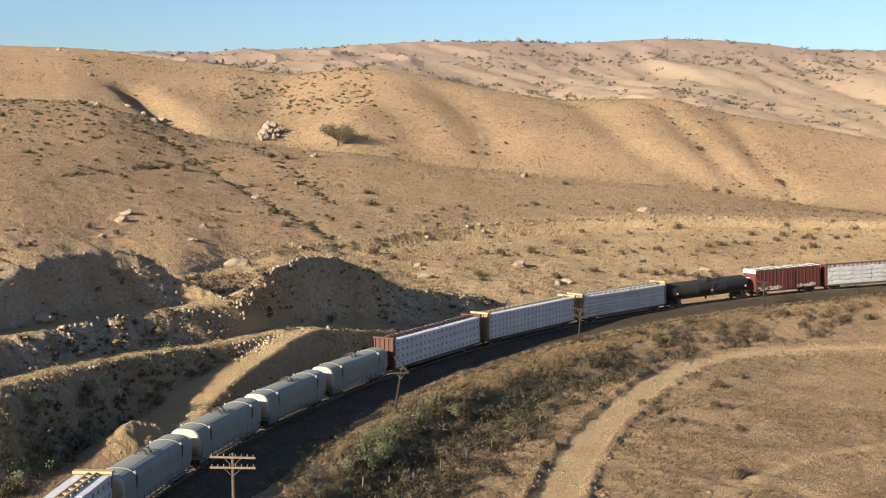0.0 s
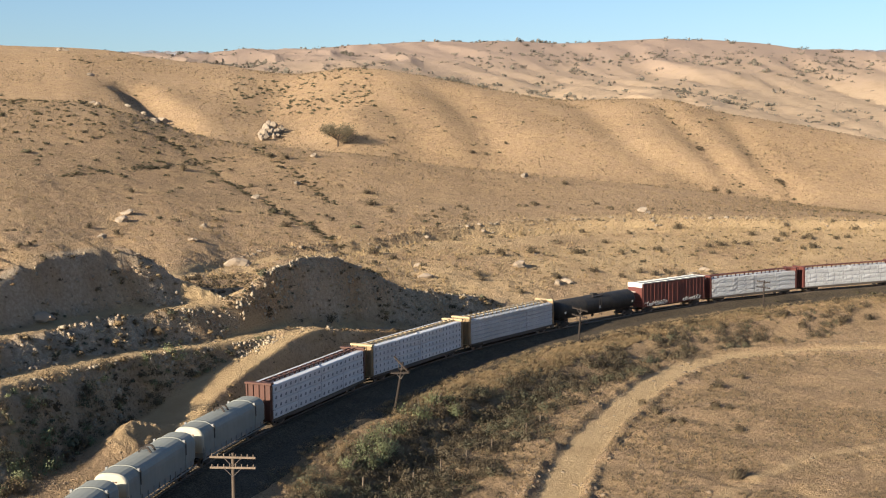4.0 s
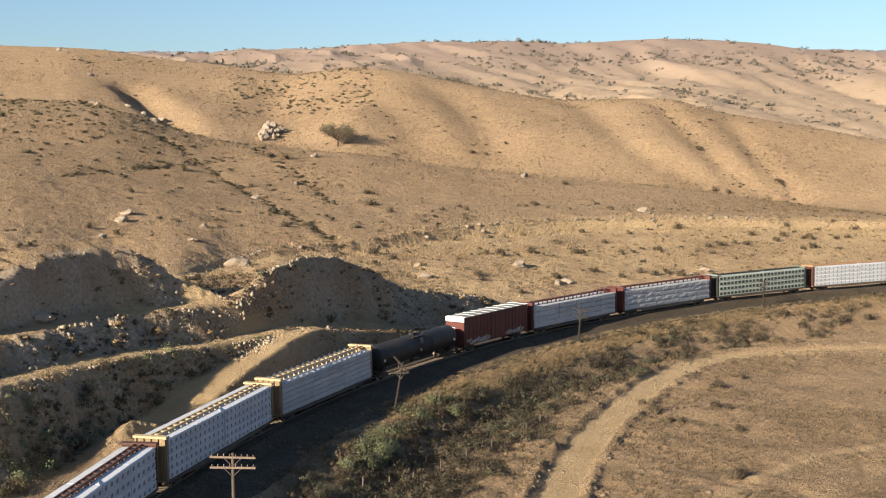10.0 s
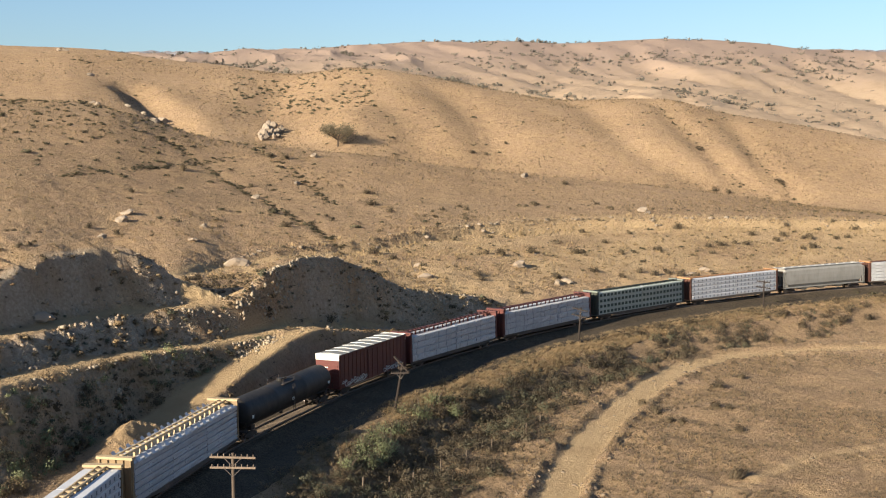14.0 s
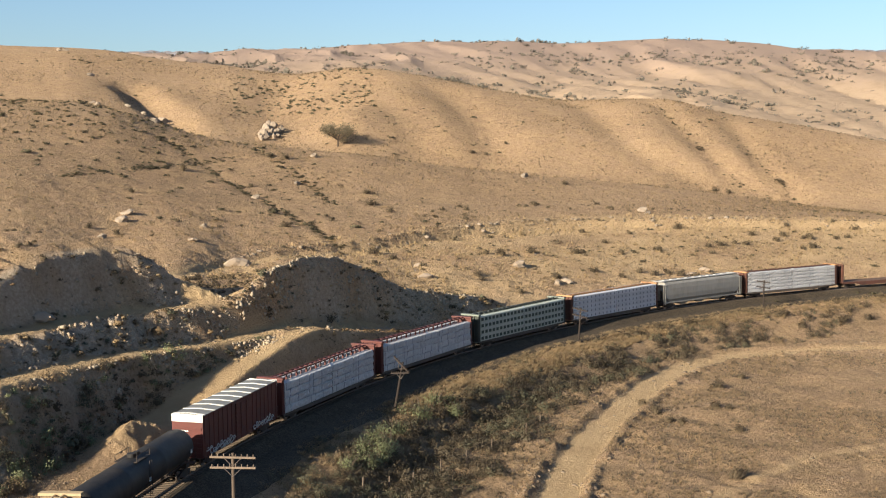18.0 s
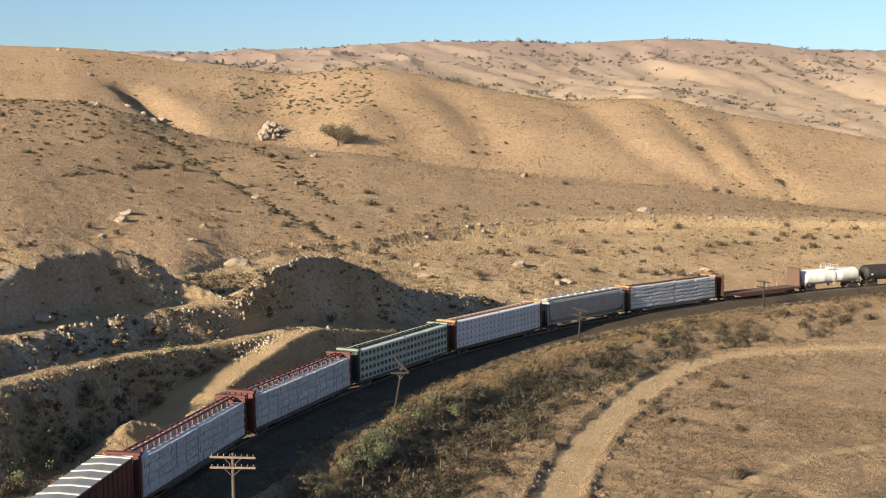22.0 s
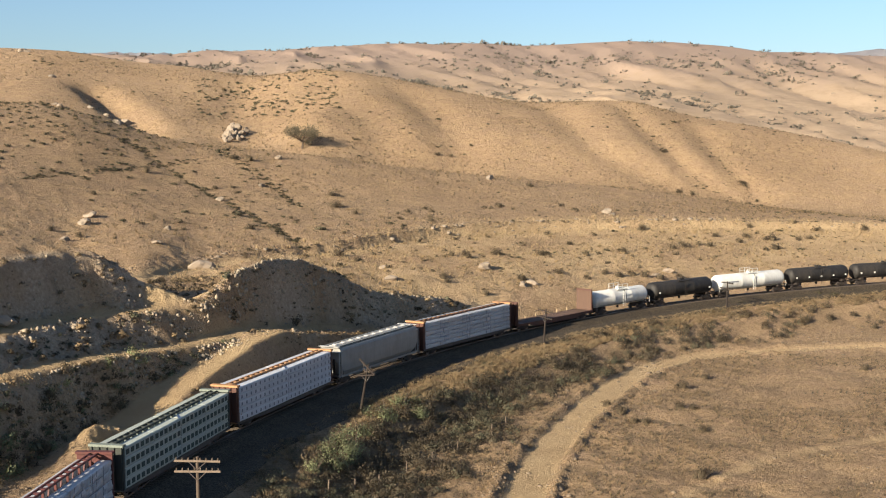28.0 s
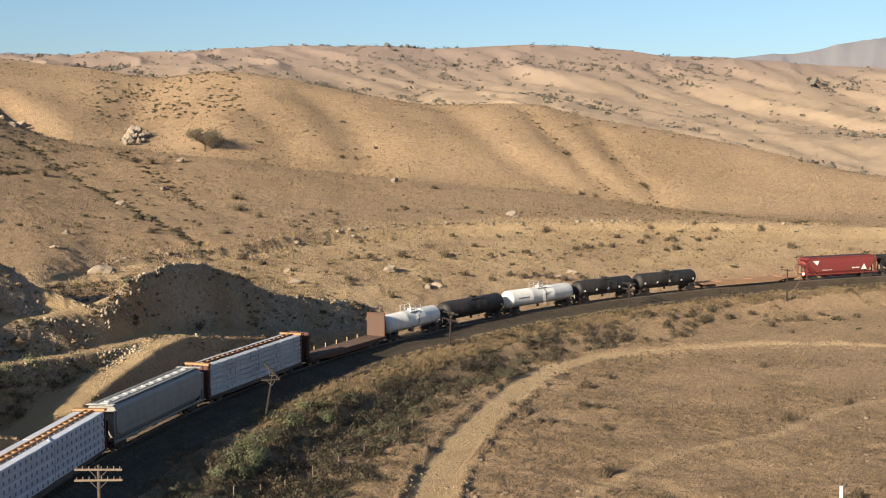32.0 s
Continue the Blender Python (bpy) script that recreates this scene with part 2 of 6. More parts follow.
# ---- the lie of the land: crest, terrace and valley lines by compass bearing ----
BEARINGS = (-23.20, -19.79, -16.95, -15.00, -12.52, -9.99, -6.65, -3.78, -0.63, 2.52, 5.66, 9.54, 13.33, 17.00, 20.54, 26.08)
LINES = (
    # trackside level: distances, heights
    ((84.6, 92.9, 101.5, 107.7, 117.4, 126.9, 140.4, 153.3, 167.8, 182.5, 197.0, 214.6, 231.4, 247.1, 261.4, 282.2),
     (-0.9, -0.8, -0.8, -0.7, -0.6, -0.6, -0.5, -0.4, -0.3, -0.2, -0.1, 0.0, 0.2, 0.3, 0.4, 0.6)),
    # lower terrace edge: distances, heights
    ((115.0, 118.0, 124.0, 129.0, 137.0, 144.0, 152.0, 158.0, 172.0, 186.5, 201.0, 218.6, 235.4, 251.1, 265.4, 286.2),
     (8.3, 8.2, 7.4, 7.2, 6.4, 5.8, 5.9, 4.7, 3.4, 1.0, 1.0, 1.0, 1.0, 1.0, 1.0, 1.0)),
    # foot of the cut faces: distances, heights
    ((119.0, 121.5, 128.0, 132.0, 143.0, 157.0, 157.0, 163.0, 175.5, 193.5, 208.0, 225.6, 242.4, 258.1, 272.4, 293.2),
     (9.9, 10.4, 9.7, 9.9, 9.7, 9.7, 9.5, 7.2, 4.7, 2.2, 2.4, 2.5, 2.5, 2.5, 2.5, 2.6)),
    # brink of the cuts: distances, heights
    ((125.0, 130.0, 140.0, 147.0, 158.0, 169.0, 163.0, 171.0, 181.0, 202.5, 217.0, 234.6, 251.4, 267.1, 281.4, 302.2),
     (15.8, 15.5, 16.6, 17.1, 11.2, 8.9, 13.2, 10.2, 5.9, 4.5, 4.2, 3.9, 3.7, 3.7, 3.7, 3.8)),
    # flat behind the knolls: distances, heights
    ((142.0, 145.0, 155.0, 162.0, 169.0, 178.0, 176.0, 184.0, 193.0, 216.5, 231.0, 248.6, 265.4, 281.1, 295.4, 316.2),
     (12.0, 12.0, 11.6, 10.8, 9.7, 8.7, 9.0, 7.6, 6.3, 6.4, 6.3, 5.8, 5.4, 5.2, 5.2, 5.2)),
    # foot of the ledge: distances, heights
    ((175.0, 170.0, 180.0, 185.0, 182.0, 200.0, 215.0, 225.0, 240.0, 255.0, 268.0, 280.0, 290.0, 300.0, 308.0, 322.0),
     (11.5, 11.0, 10.6, 10.0, 9.6, 9.1, 9.2, 8.8, 9.2, 9.4, 9.1, 8.6, 8.2, 7.9, 7.7, 6.7)),
    # top of the ledge: distances, heights
    ((177.7, 172.7, 182.7, 187.7, 184.7, 202.7, 217.7, 227.7, 242.7, 257.7, 270.7, 282.7, 292.7, 302.7, 310.7, 324.7),
     (11.8, 11.3, 10.9, 10.3, 10.0, 9.9, 10.4, 10.6, 11.4, 11.6, 11.1, 10.5, 9.9, 9.5, 9.0, 7.5)),
    # hillside: distances, heights
    ((250.0, 252.0, 255.0, 257.0, 259.0, 263.0, 268.0, 273.0, 282.0, 292.0, 300.0, 308.0, 316.0, 324.0, 332.0, 342.0),
     (24.0, 23.4, 22.0, 20.8, 19.2, 17.8, 16.2, 15.2, 14.5, 13.8, 13.4, 12.4, 11.0, 9.7, 8.6, 7.2)),
    # near spur crest: distances, heights
    ((345.0, 345.0, 345.0, 340.0, 335.0, 330.0, 325.0, 325.0, 325.0, 330.0, 338.0, 346.0, 352.0, 358.0, 364.0, 372.0),
     (40.1, 40.2, 40.0, 38.1, 33.5, 29.5, 27.1, 25.5, 22.7, 20.4, 18.2, 15.4, 12.4, 9.3, 7.6, 6.1)),
    # hollow behind the spur: distances, heights
    ((367.0, 367.0, 367.0, 362.0, 357.0, 352.0, 347.0, 347.0, 347.0, 352.0, 360.0, 368.0, 374.0, 380.0, 386.0, 394.0),
     (37.1, 37.2, 37.0, 35.1, 30.5, 26.5, 24.1, 22.5, 19.7, 17.9, 16.2, 13.8, 11.2, 8.5, 7.1, 5.8)),
    # flank of the back hill: distances, heights
    ((470, 465, 460, 455, 440, 430, 415, 405, 405, 408, 410, 412, 414, 416, 418, 420),
     (53.3, 53.4, 53.4, 51.3, 46.0, 41.4, 37.7, 39.2, 37.2, 34.8, 32.4, 30.0, 25.0, 19.1, 13.7, 10.1)),
    # crest of the back hill: distances, heights
    ((620, 600, 590, 580, 560, 540, 520, 500, 495, 490, 490, 480, 475, 470, 465, 460),
     (75.1, 73.1, 71.8, 70.1, 65.0, 61.5, 56.6, 58.1, 54.4, 48.4, 44.6, 44.6, 37.7, 31.8, 25.5, 16.7)),
    # hidden valley: distances, heights
    ((710, 690, 680, 670, 650, 630, 610, 590, 585, 580, 580, 570, 565, 560, 555, 550),
     (57.1, 55.1, 53.8, 52.1, 47.0, 43.5, 38.6, 40.1, 36.4, 30.4, 26.6, 26.6, 19.7, 13.8, 7.5, -1.3)),
    # far foothills: distances, heights
    ((900, 900, 900, 900, 900, 900, 900, 900, 900, 900, 900, 900, 900, 900, 900, 900),
     (76.8, 77.5, 78.0, 78.3, 76.5, 74.7, 70.7, 75.4, 69.5, 61.0, 54.9, 55.1, 44.0, 34.8, 24.3, 9.9)),
    # far slopes: distances, heights
    ((1250, 1250, 1250, 1250, 1250, 1250, 1250, 1250, 1250, 1250, 1250, 1250, 1250, 1250, 1250, 1250),
     (107.0, 108.3, 109.1, 109.6, 106.2, 106.5, 103.9, 108.3, 104.6, 97.3, 89.9, 89.9, 83.1, 73.5, 64.1, 49.1)),
    # far range crest: distances, heights
    ((1700, 1700, 1700, 1700, 1700, 1700, 1700, 1700, 1700, 1700, 1700, 1700, 1700, 1700, 1700, 1700),
     (138.1, 139.9, 141.1, 142.5, 144.6, 148.9, 153.8, 158.3, 161.8, 163.3, 159.9, 162.5, 157.7, 144.6, 136.5, 123.5)),
    # behind the range: distances, heights
    ((2300, 2300, 2300, 2300, 2300, 2300, 2300, 2300, 2300, 2300, 2300, 2300, 2300, 2300, 2300, 2300),
     (68.1, 69.9, 71.1, 72.5, 74.6, 78.9, 83.8, 88.3, 91.8, 93.3, 89.9, 92.5, 87.7, 74.6, 66.5, 53.5)),
    # distant mountains: distances, heights
    ((4300, 4300, 4300, 4300, 4300, 4300, 4300, 4300, 4300, 4300, 4300, 4300, 4300, 4300, 4300, 4300),
     (314.6, 319.4, 324.4, 328.1, 333.7, 331.2, 332.0, 331.9, 330.9, 329.1, 326.4, 321.8, 316.1, 313.0, 317.0, 361.0)),
)


# ---- the curve of the railway ----
def heading(s):
    """Direction of the track, radians from +x, at s metres along it."""
    c = np.clip(s, -85.0, 190.0)
    a = 1.1325 - 0.005336 * c - 1.235e-6 * c * c
    return a - 0.0042 * np.maximum(0, -85.0 - s) - 0.0020 * np.maximum(0, s - 190.0)


STEP = 2.0
TRACK_S = np.arange(-420.0, 520.0, STEP)
_th = heading(TRACK_S)
_x = np.concatenate([[0], np.cumsum((np.cos(_th[1:]) + np.cos(_th[:-1])) * STEP / 2)])
_y = np.concatenate([[0], np.cumsum((np.sin(_th[1:]) + np.sin(_th[:-1])) * STEP / 2)])
_zero = int(420 / STEP)
TRACK_X, TRACK_Y = _x - _x[_zero] - 9.84, _y - _y[_zero] + 144.46
GRADE = 0.0059


def on_track(s, side=0.0, up=0.0):
    """A place by the track; side is metres to the left of the way of growing s."""
    a = heading(np.asarray(s, float))
    x, y = np.interp(s, TRACK_S, TRACK_X), np.interp(s, TRACK_S, TRACK_Y)
    return x - side * np.sin(a), y + side * np.cos(a), GRADE * np.asarray(s, float) + up


# ---- terrain ----
def lattice(ix, iy, seed):
    h = np.sin(ix * 127.1 + iy * 311.7 + seed * 74.7) * 43758.5453
    return h - np.floor(h)


def value_noise(x, y, seed):
    ix, iy = np.floor(x), np.floor(y)
    u, v = x - ix, y - iy
    u, v = u * u * (3 - 2 * u), v * v * (3 - 2 * v)
    a, b = lattice(ix, iy, seed), lattice(ix + 1, iy, seed)
    c, d = lattice(ix, iy + 1, seed), lattice(ix + 1, iy + 1, seed)
    return (a + (b - a) * u) * (1 - v) + (c + (d - c) * u) * v - 0.5


def fbm(x, y, size, seed, octaves=4, gain=0.5):
    z, a = 0, 1.0
    for k in range(octaves):
        z = z + a * value_noise(x / size + 17.3 * k, y / size - 9.1 * k, seed + k)
        size, a = size / 2.03, a * gain
    return z


def smooth(a, b, v):
    t = np.clip((v - a) / (b - a), 0, 1)
    return t * t * (3 - 2 * t)


def spline(xs, ys, q):
    """A smooth curve without overshoot through the knots, held level outside them."""
    xs, ys = np.asarray(xs, float), np.asarray(ys, float)
    h, d = np.diff(xs), np.diff(ys) / np.diff(xs)
    m = np.zeros(len(xs))
    same = d[1:] * d[:-1] > 0
    m[1:-1][same] = 2 * d[1:][same] * d[:-1][same] / (d[1:][same] + d[:-1][same])
    q = np.clip(q, xs[0], xs[-1])
    i = np.clip(np.searchsorted(xs, q) - 1, 0, len(xs) - 2)
    t = (q - xs[i]) / h[i]
    return ((1 + 2 * t) * (1 - t) ** 2 * ys[i] + t * (1 - t) ** 2 * h[i] * m[i]
            + t * t * (3 - 2 * t) * ys[i + 1] + t * t * (t - 1) * h[i] * m[i + 1])


def to_track(x, y):
    """For each place: metres along the track, metres to its left (far side positive)."""
    s, d = np.empty(len(x)), np.empty(len(x))
    for k in range(0, len(x), 20000):
        q = slice(k, k + 20000)
        dist = (x[q, None] - TRACK_X[None, ::4]) ** 2 + (y[q, None] - TRACK_Y[None, ::4]) ** 2
        i = dist.argmin(1) * 4
        a = _th[i]
        ex, ey = x[q] - TRACK_X[i], y[q] - TRACK_Y[i]
        along = np.clip(ex * np.cos(a) + ey * np.sin(a), -12, 12)
        s[q] = TRACK_S[i] + along
        a2 = heading(s[q])
        bx, by = np.interp(s[q], TRACK_S, TRACK_X), np.interp(s[q], TRACK_S, TRACK_Y)
        d[q] = -(x[q] - bx) * np.sin(a2) + (y[q] - by) * np.cos(a2)
        far = np.hypot(x[q] - bx, y[q] - by)
        d[q] = np.where(np.abs(d[q]) < 0.7 * far, np.sign(d[q]) * far, d[q])
    return s, d


def polyline_distance(x, y, pts):
    best = np.full(len(x), 1e9)
    for (ax, ay), (bx, by) in zip(pts[:-1], pts[1:]):
        vx, vy = bx - ax, by - ay
        t = np.clip(((x - ax) * vx + (y - ay) * vy) / (vx * vx + vy * vy), 0, 1)
        best = np.minimum(best, np.hypot(x - ax - t * vx, y - ay - t * vy))
    return best


def curve_through(pts, n=8):
    """Points along a smooth curve through a few given ones."""
    p = [Vector((*q, 0)) for q in pts]
    p = [p[0] * 2 - p[1]] + p + [p[-1] * 2 - p[-2]]
    out = []
    for a, b, c, d in zip(p[:-3], p[1:-2], p[2:-1], p[3:]):
        for k in range(n):
            t = k / n
            v = 0.5 * ((2 * b) + (c - a) * t + (2 * a - 5 * b + 4 * c - d) * t * t + (3 * b - a - 3 * c + d) * t ** 3)
            out.append((v.x, v.y))
    return out + [(p[-2].x, p[-2].y)]


def by_bearing(line, out=0.0, first=0, last=99):
    return [(math.sin(radians(a)) * (r + out), math.cos(radians(a)) * (r + out))
            for a, r in list(zip(BEARINGS, LINES[line][0]))[first:last]]


FIELD_ROAD = curve_through([(8.0, 95), (10.2, 110.8), (12.3, 120.7), (17.5, 137.6), (24.9, 156.2), (33.3, 173.7), (43.6, 184.0), (57.6, 190.0), (72, 192), (90.7, 188.3), (125, 172)])
UPPER_ROAD = curve_through([on_track(s, d)[:2] for s, d in ((-6, 19.4), (0, 18.0), (4, 17.0), (9, 16.8), (13, 17.4), (17, 20.0), (22, 28), (30, 45))])
LEDGE_ROAD = curve_through(by_bearing(5, -2.5, 4, 16))
TRAIL = curve_through([(22, 108), (26.5, 112.5), (31.5, 118.8), (38, 125), (46, 129), (54, 134), (62, 141.8), (72, 147), (95, 152)])
GULLIES = [(curve_through(g), depth, wide) for g, depth, wide in (
    ([(-69, 301.5), (-60.2, 291.3), (-48.3, 275.7), (-37.1, 258.8), (-26.7, 238.9), (-18.8, 222.9)], 0.28, 2.0),
    ([(-48.9, 312.8), (-38.2, 296), (-30.9, 283.9), (-23.7, 267.8)], 0.22, 2.0),
    ([(-76.3, 244.7), (-66.1, 266.7), (-61, 277), (-49.6, 299.8)], 0.25, 2.0),
    ([(78.9, 453.6), (79.3, 433.3), (81.7, 419.9), (85.5, 401.2), (90.9, 385.0), (100.2, 373.4)], 1.7, 5.5),
    ([(101.6, 431.2), (102.4, 395.9), (106.6, 381.3), (107.4, 373.4)], 1.4, 5.0),
    ([(1.6, 451.0), (9.2, 422.8), (14.9, 396.7), (17.0, 383.4), (11.3, 370.7)], 2.4, 10.0),
    ([(-108.2, 435.9), (-95.9, 412.1), (-87.6, 399.3), (-80.3, 385.8)], 4.6, 7.0),
    ([(50.0, 462.9), (54.6, 432.7), (59.6, 399.8), (73.2, 384.4), (85.6, 373.0)], 1.6, 7.0),
    ([(-17.6, 419.2), (-7.5, 387.7), (-5.6, 374.5), (-6.0, 350.0)], 1.8, 10.0),
    ([(-29.4, 456.2), (-37.2, 425.9), (-47.1, 410.2), (-49.0, 387.9)], 3.0, 11.0),
    ([(-62, 470), (-60, 430), (-66, 395)], 1.8, 9.0))]


def along_lines(rr, zz, q):
    """Heights along each bearing or cross-section: a monotone curve through the lines at rr, read at q."""
    h = np.maximum(np.diff(rr, axis=0), 0.02)
    d = np.diff(zz, axis=0) / h
    m = np.zeros_like(zz)
    same = d[1:] * d[:-1] > 0
    m[1:-1] = np.where(same, 2 * d[1:] * d[:-1] / np.where(same, d[1:] + d[:-1], 1), 0)
    q = np.clip(q, rr[0], rr[-1])
    i = np.clip((q[None] >= rr[1:]).sum(0), 0, len(rr) - 2)
    k = np.arange(len(q))
    t, hh = np.clip((q - rr[i, k]) / h[i, k], 0, 1), h[i, k]
    return ((1 + 2 * t) * (1 - t) ** 2 * zz[i, k] + t * (1 - t) ** 2 * hh * m[i, k]
            + t * t * (3 - 2 * t) * zz[i + 1, k] + t * t * (t - 1) * hh * m[i + 1, k])


def layered(x, y):
    b = np.degrees(np.arctan2(x, y))
    rr = np.array([spline(BEARINGS, l[0], b) for l in LINES])
    zz = np.array([spline(BEARINGS, l[1], b) for l in LINES])
    return along_lines(rr, zz, np.maximum(np.hypot(x, y), 1.0))


# the cut beside the track, by metres along it: distances from the track and heights
CUT_S = (-90, -54, -40, -28, -18, -10, -6, -2, 4, 11, 21, 32, 45, 60)
CUT = (
    # ramp, track side and hill side
    ((7.0, 7.0, 6.6, 7.0, 8.0, 8.5, 8.6, 8.6, 8.6, 7.5, 7.0, 6.8, 6.5, 6.5), (-0.4, -0.4, -0.4, -0.2, 1.8, 3.3, 4.1, 4.9, 5.4, 4.3, 2.8, 1.6, 0.6, 0.1)),
    ((10.0, 10.0, 12.0, 12.6, 12.6, 12.0, 11.5, 11.0, 10.4, 9.0, 8.6, 8.3, 8.0, 8.0), (-0.2, -0.2, -0.2, 0.0, 2.0, 3.5, 4.2, 5.0, 5.5, 4.4, 2.9, 1.7, 0.7, 0.2)),
    # terrace road, both edges
    ((18.0, 18.0, 17.6, 16.5, 15.2, 13.7, 12.8, 12.0, 11.3, 10.2, 9.8, 9.4, 9.0, 9.0), (0.6, 1.2, 6.7, 6.4, 5.9, 5.5, 5.4, 5.4, 5.5, 4.6, 3.0, 1.8, 0.8, 0.3)),
    ((20.0, 20.2, 19.8, 18.6, 17.4, 15.6, 14.7, 13.9, 13.3, 12.8, 12.2, 11.4, 10.6, 10.6), (0.7, 1.3, 6.9, 6.6, 6.1, 5.6, 5.6, 5.6, 5.8, 5.0, 3.3, 2.1, 1.0, 0.5)),
    # upper road, both edges
    ((22.0, 22.6, 23.4, 22.8, 22.0, 18.6, 16.8, 14.8, 14.0, 13.6, 13.2, 12.4, 11.6, 11.6), (1.3, 3.2, 9.6, 9.5, 9.5, 9.5, 9.3, 8.6, 8.2, 8.4, 6.8, 4.3, 2.2, 1.2)),
    ((24.0, 24.6, 25.4, 24.8, 24.0, 20.6, 18.4, 15.5, 14.4, 14.1, 13.9, 13.2, 12.4, 12.4), (1.4, 3.4, 9.8, 9.7, 9.7, 9.6, 9.55, 9.6, 10.8, 11.6, 9.6, 5.8, 3.6, 1.5)),
    # brink of the cut faces
    ((28.5, 28.4, 28.2, 27.4, 27.0, 24.6, 21.6, 16.4, 14.9, 14.7, 14.6, 14.1, 13.4, 14.0), (1.5, 3.8, 10.4, 14.4, 16.3, 15.9, 12.6, 10.1, 12.8, 13.7, 11.6, 7.2, 4.7, 1.9)),
    # crown of the first knoll, back of the second
    ((40.0, 40.0, 40.5, 41.0, 40.0, 32.0, 27.5, 21.0, 18.2, 18.4, 18.6, 18.0, 17.2, 17.5), (2.0, 5.0, 12.6, 16.8, 18.7, 17.4, 13.4, 9.6, 9.6, 10.2, 8.8, 6.0, 4.0, 2.2)),
)


def cutting(s, d, bench):
    foot = np.maximum(5.0, spline(CUT_S, CUT[0][0], s) - 2.3)
    ds = np.array([foot] + [spline(CUT_S, l[0], s) for l in CUT])
    zs = np.array([bench] + [spline(CUT_S, l[1], s) for l in CUT])
    return along_lines(ds, zs, d), ds[-2], ds[-1]


def spurs(x, y):
    """Spurs and ravines that run down the far range towards the valley."""
    wx = x + 70 * fbm(x, y, 260, 13, 2) + 0.25 * y
    return 1 - 2 * np.abs(fbm(wx, y * 0.24, 90, 11, 3, 0.5)) - 0.7 * np.abs(fbm(wx, y * 0.35, 36, 15, 2, 0.45))


def terrain(x, y):
    """Height of the ground, and how much of it is road, cut rock and scrub litter."""
    x, y = np.asarray(x, float).ravel(), np.asarray(y, float).ravel()
    r = np.hypot(x, y)
    s, d = to_track(x, y)
    bench = GRADE * np.clip(s, -300, 400) - 0.85
    far = layered(x, y)
    hill = smooth(215, 300, r)
    far = far + hill * (1 - smooth(700, 900, r)) * (1.3 * fbm(x, y, 70, 3, 2) + 0.12 * fbm(x, y, 8, 5, 2) + 0.10 * fbm(x, y, 2.6, 8, 2))
    ridge = spurs(x, y)
    far = far + smooth(650, 1000, r) * 9.5 * (ridge - 0.5) * (1 - 0.72 * smooth(1400, 1700, r) * (1 - smooth(1750, 1900, r)))
    far = far + smooth(700, 900, r) * (1 - smooth(2000, 2300, r)) * 0.7 * fbm(x, y, 42, 17, 3, 0.5)
    for g, depth, wide in GULLIES:
        far = far - depth * np.exp(-(polyline_distance(x, y, g) / wide) ** 2)
    rough = 0.32 * fbm(x, y, 7, 21, 3) + 0.28 * fbm(x, y, 1.9, 25, 3)
    side = smooth(-115, -85, s) * (1 - smooth(44, 62, s)) * smooth(0, 5, d)
    prof, brink, crown = cutting(s, d, bench)
    cut = side * np.where(s < 12, 0.35 * smooth(5.6, 7.2, d) + 0.65 * smooth(8, 10, d), smooth(8, 10, d)) * (1 - smooth(0, 1.6, d - brink))
    bed = np.zeros(len(s))
    for k in (0, 2, 4):
        d0, d1 = spline(CUT_S, CUT[k][0], s), spline(CUT_S, CUT[k + 1][0], s)
        bed = np.maximum(bed, smooth(d0 - 0.9, d0 + 0.1, d) * (1 - smooth(d1 - 0.1, d1 + 0.9, d)) * (1 - smooth(4, 12, s)))
    rough, cut = rough * (1 - 0.85 * bed * side), cut * (1 - 0.9 * bed)
    lower = side * smooth(8, 11, d) * (1 - smooth(14, 18, d)) * (1 - smooth(-8, 2, s))
    steep = cut * (1 - 0.75 * lower) * (0.9 * fbm(x, y, 3.0, 31, 5, 0.6) + 1.0 * np.abs(fbm(s * 2.2, d * 0.5, 3.0, 35, 3)) + 0.75 * np.abs(fbm(x * 1.3, y, 1.5, 39, 3)) - 0.4) * (1 - smooth(-1.6, 0.4, d - brink))
    far = far + (prof - far) * side * (1 - smooth(0.5, 8, d - crown))
    far = far + rough * smooth(5, 14, d) * (1 - 0.6 * hill) * (1 - 0.5 * lower) + steep + 2.3 * np.exp(-((s + 33) / 4.5) ** 2 - ((d - 9.0) / 2.3) ** 2) * (1 + 0.5 * fbm(x, y, 1.6, 37, 3))
    far = bench + (far - bench) * np.where(side > 0.5, smooth(4.6, 5.4, d), smooth(4.6, 11.0, d))
    near = np.interp(r, [0, 3, 30, 70, 96, 1e5], [26.85, 26.5, 15, 2, -4, -4]) + 0.4 * fbm(x, y, 40, 41, 3)
    e = -d
    bedded = 1 - 0.9 * (1 - smooth(1.8, 3.4, polyline_distance(x, y, FIELD_ROAD)))
    fill = bench - 0.02 - np.interp(e, [5.2, 9, 12, 15.3, 17.5, 40], [0, 0.4, 1.1, 3.1, 3.6, 8.8])
    k = 0.6
    both = np.maximum(near, fill) + k * np.log1p(np.exp(-np.abs(near - fill) / k)) - k * np.exp(-np.abs(near - fill) / 2) * 0.3
    near = np.where(e < 5.2, bench, both + (0.6 + 0.6 * smooth(16, 22, e) * (1 - smooth(55, 75, x))) * rough * bedded * smooth(5.2, 9, e))
    z = np.where(d > 0, far, near)
    # roads
    cover = np.zeros((len(x), 3))
    fr = polyline_distance(x, y, FIELD_ROAD)
    wobble = 0.5 * fbm(x, y, 3, 51, 2)
    road = 1 - smooth(1.6, 2.4, fr + wobble)
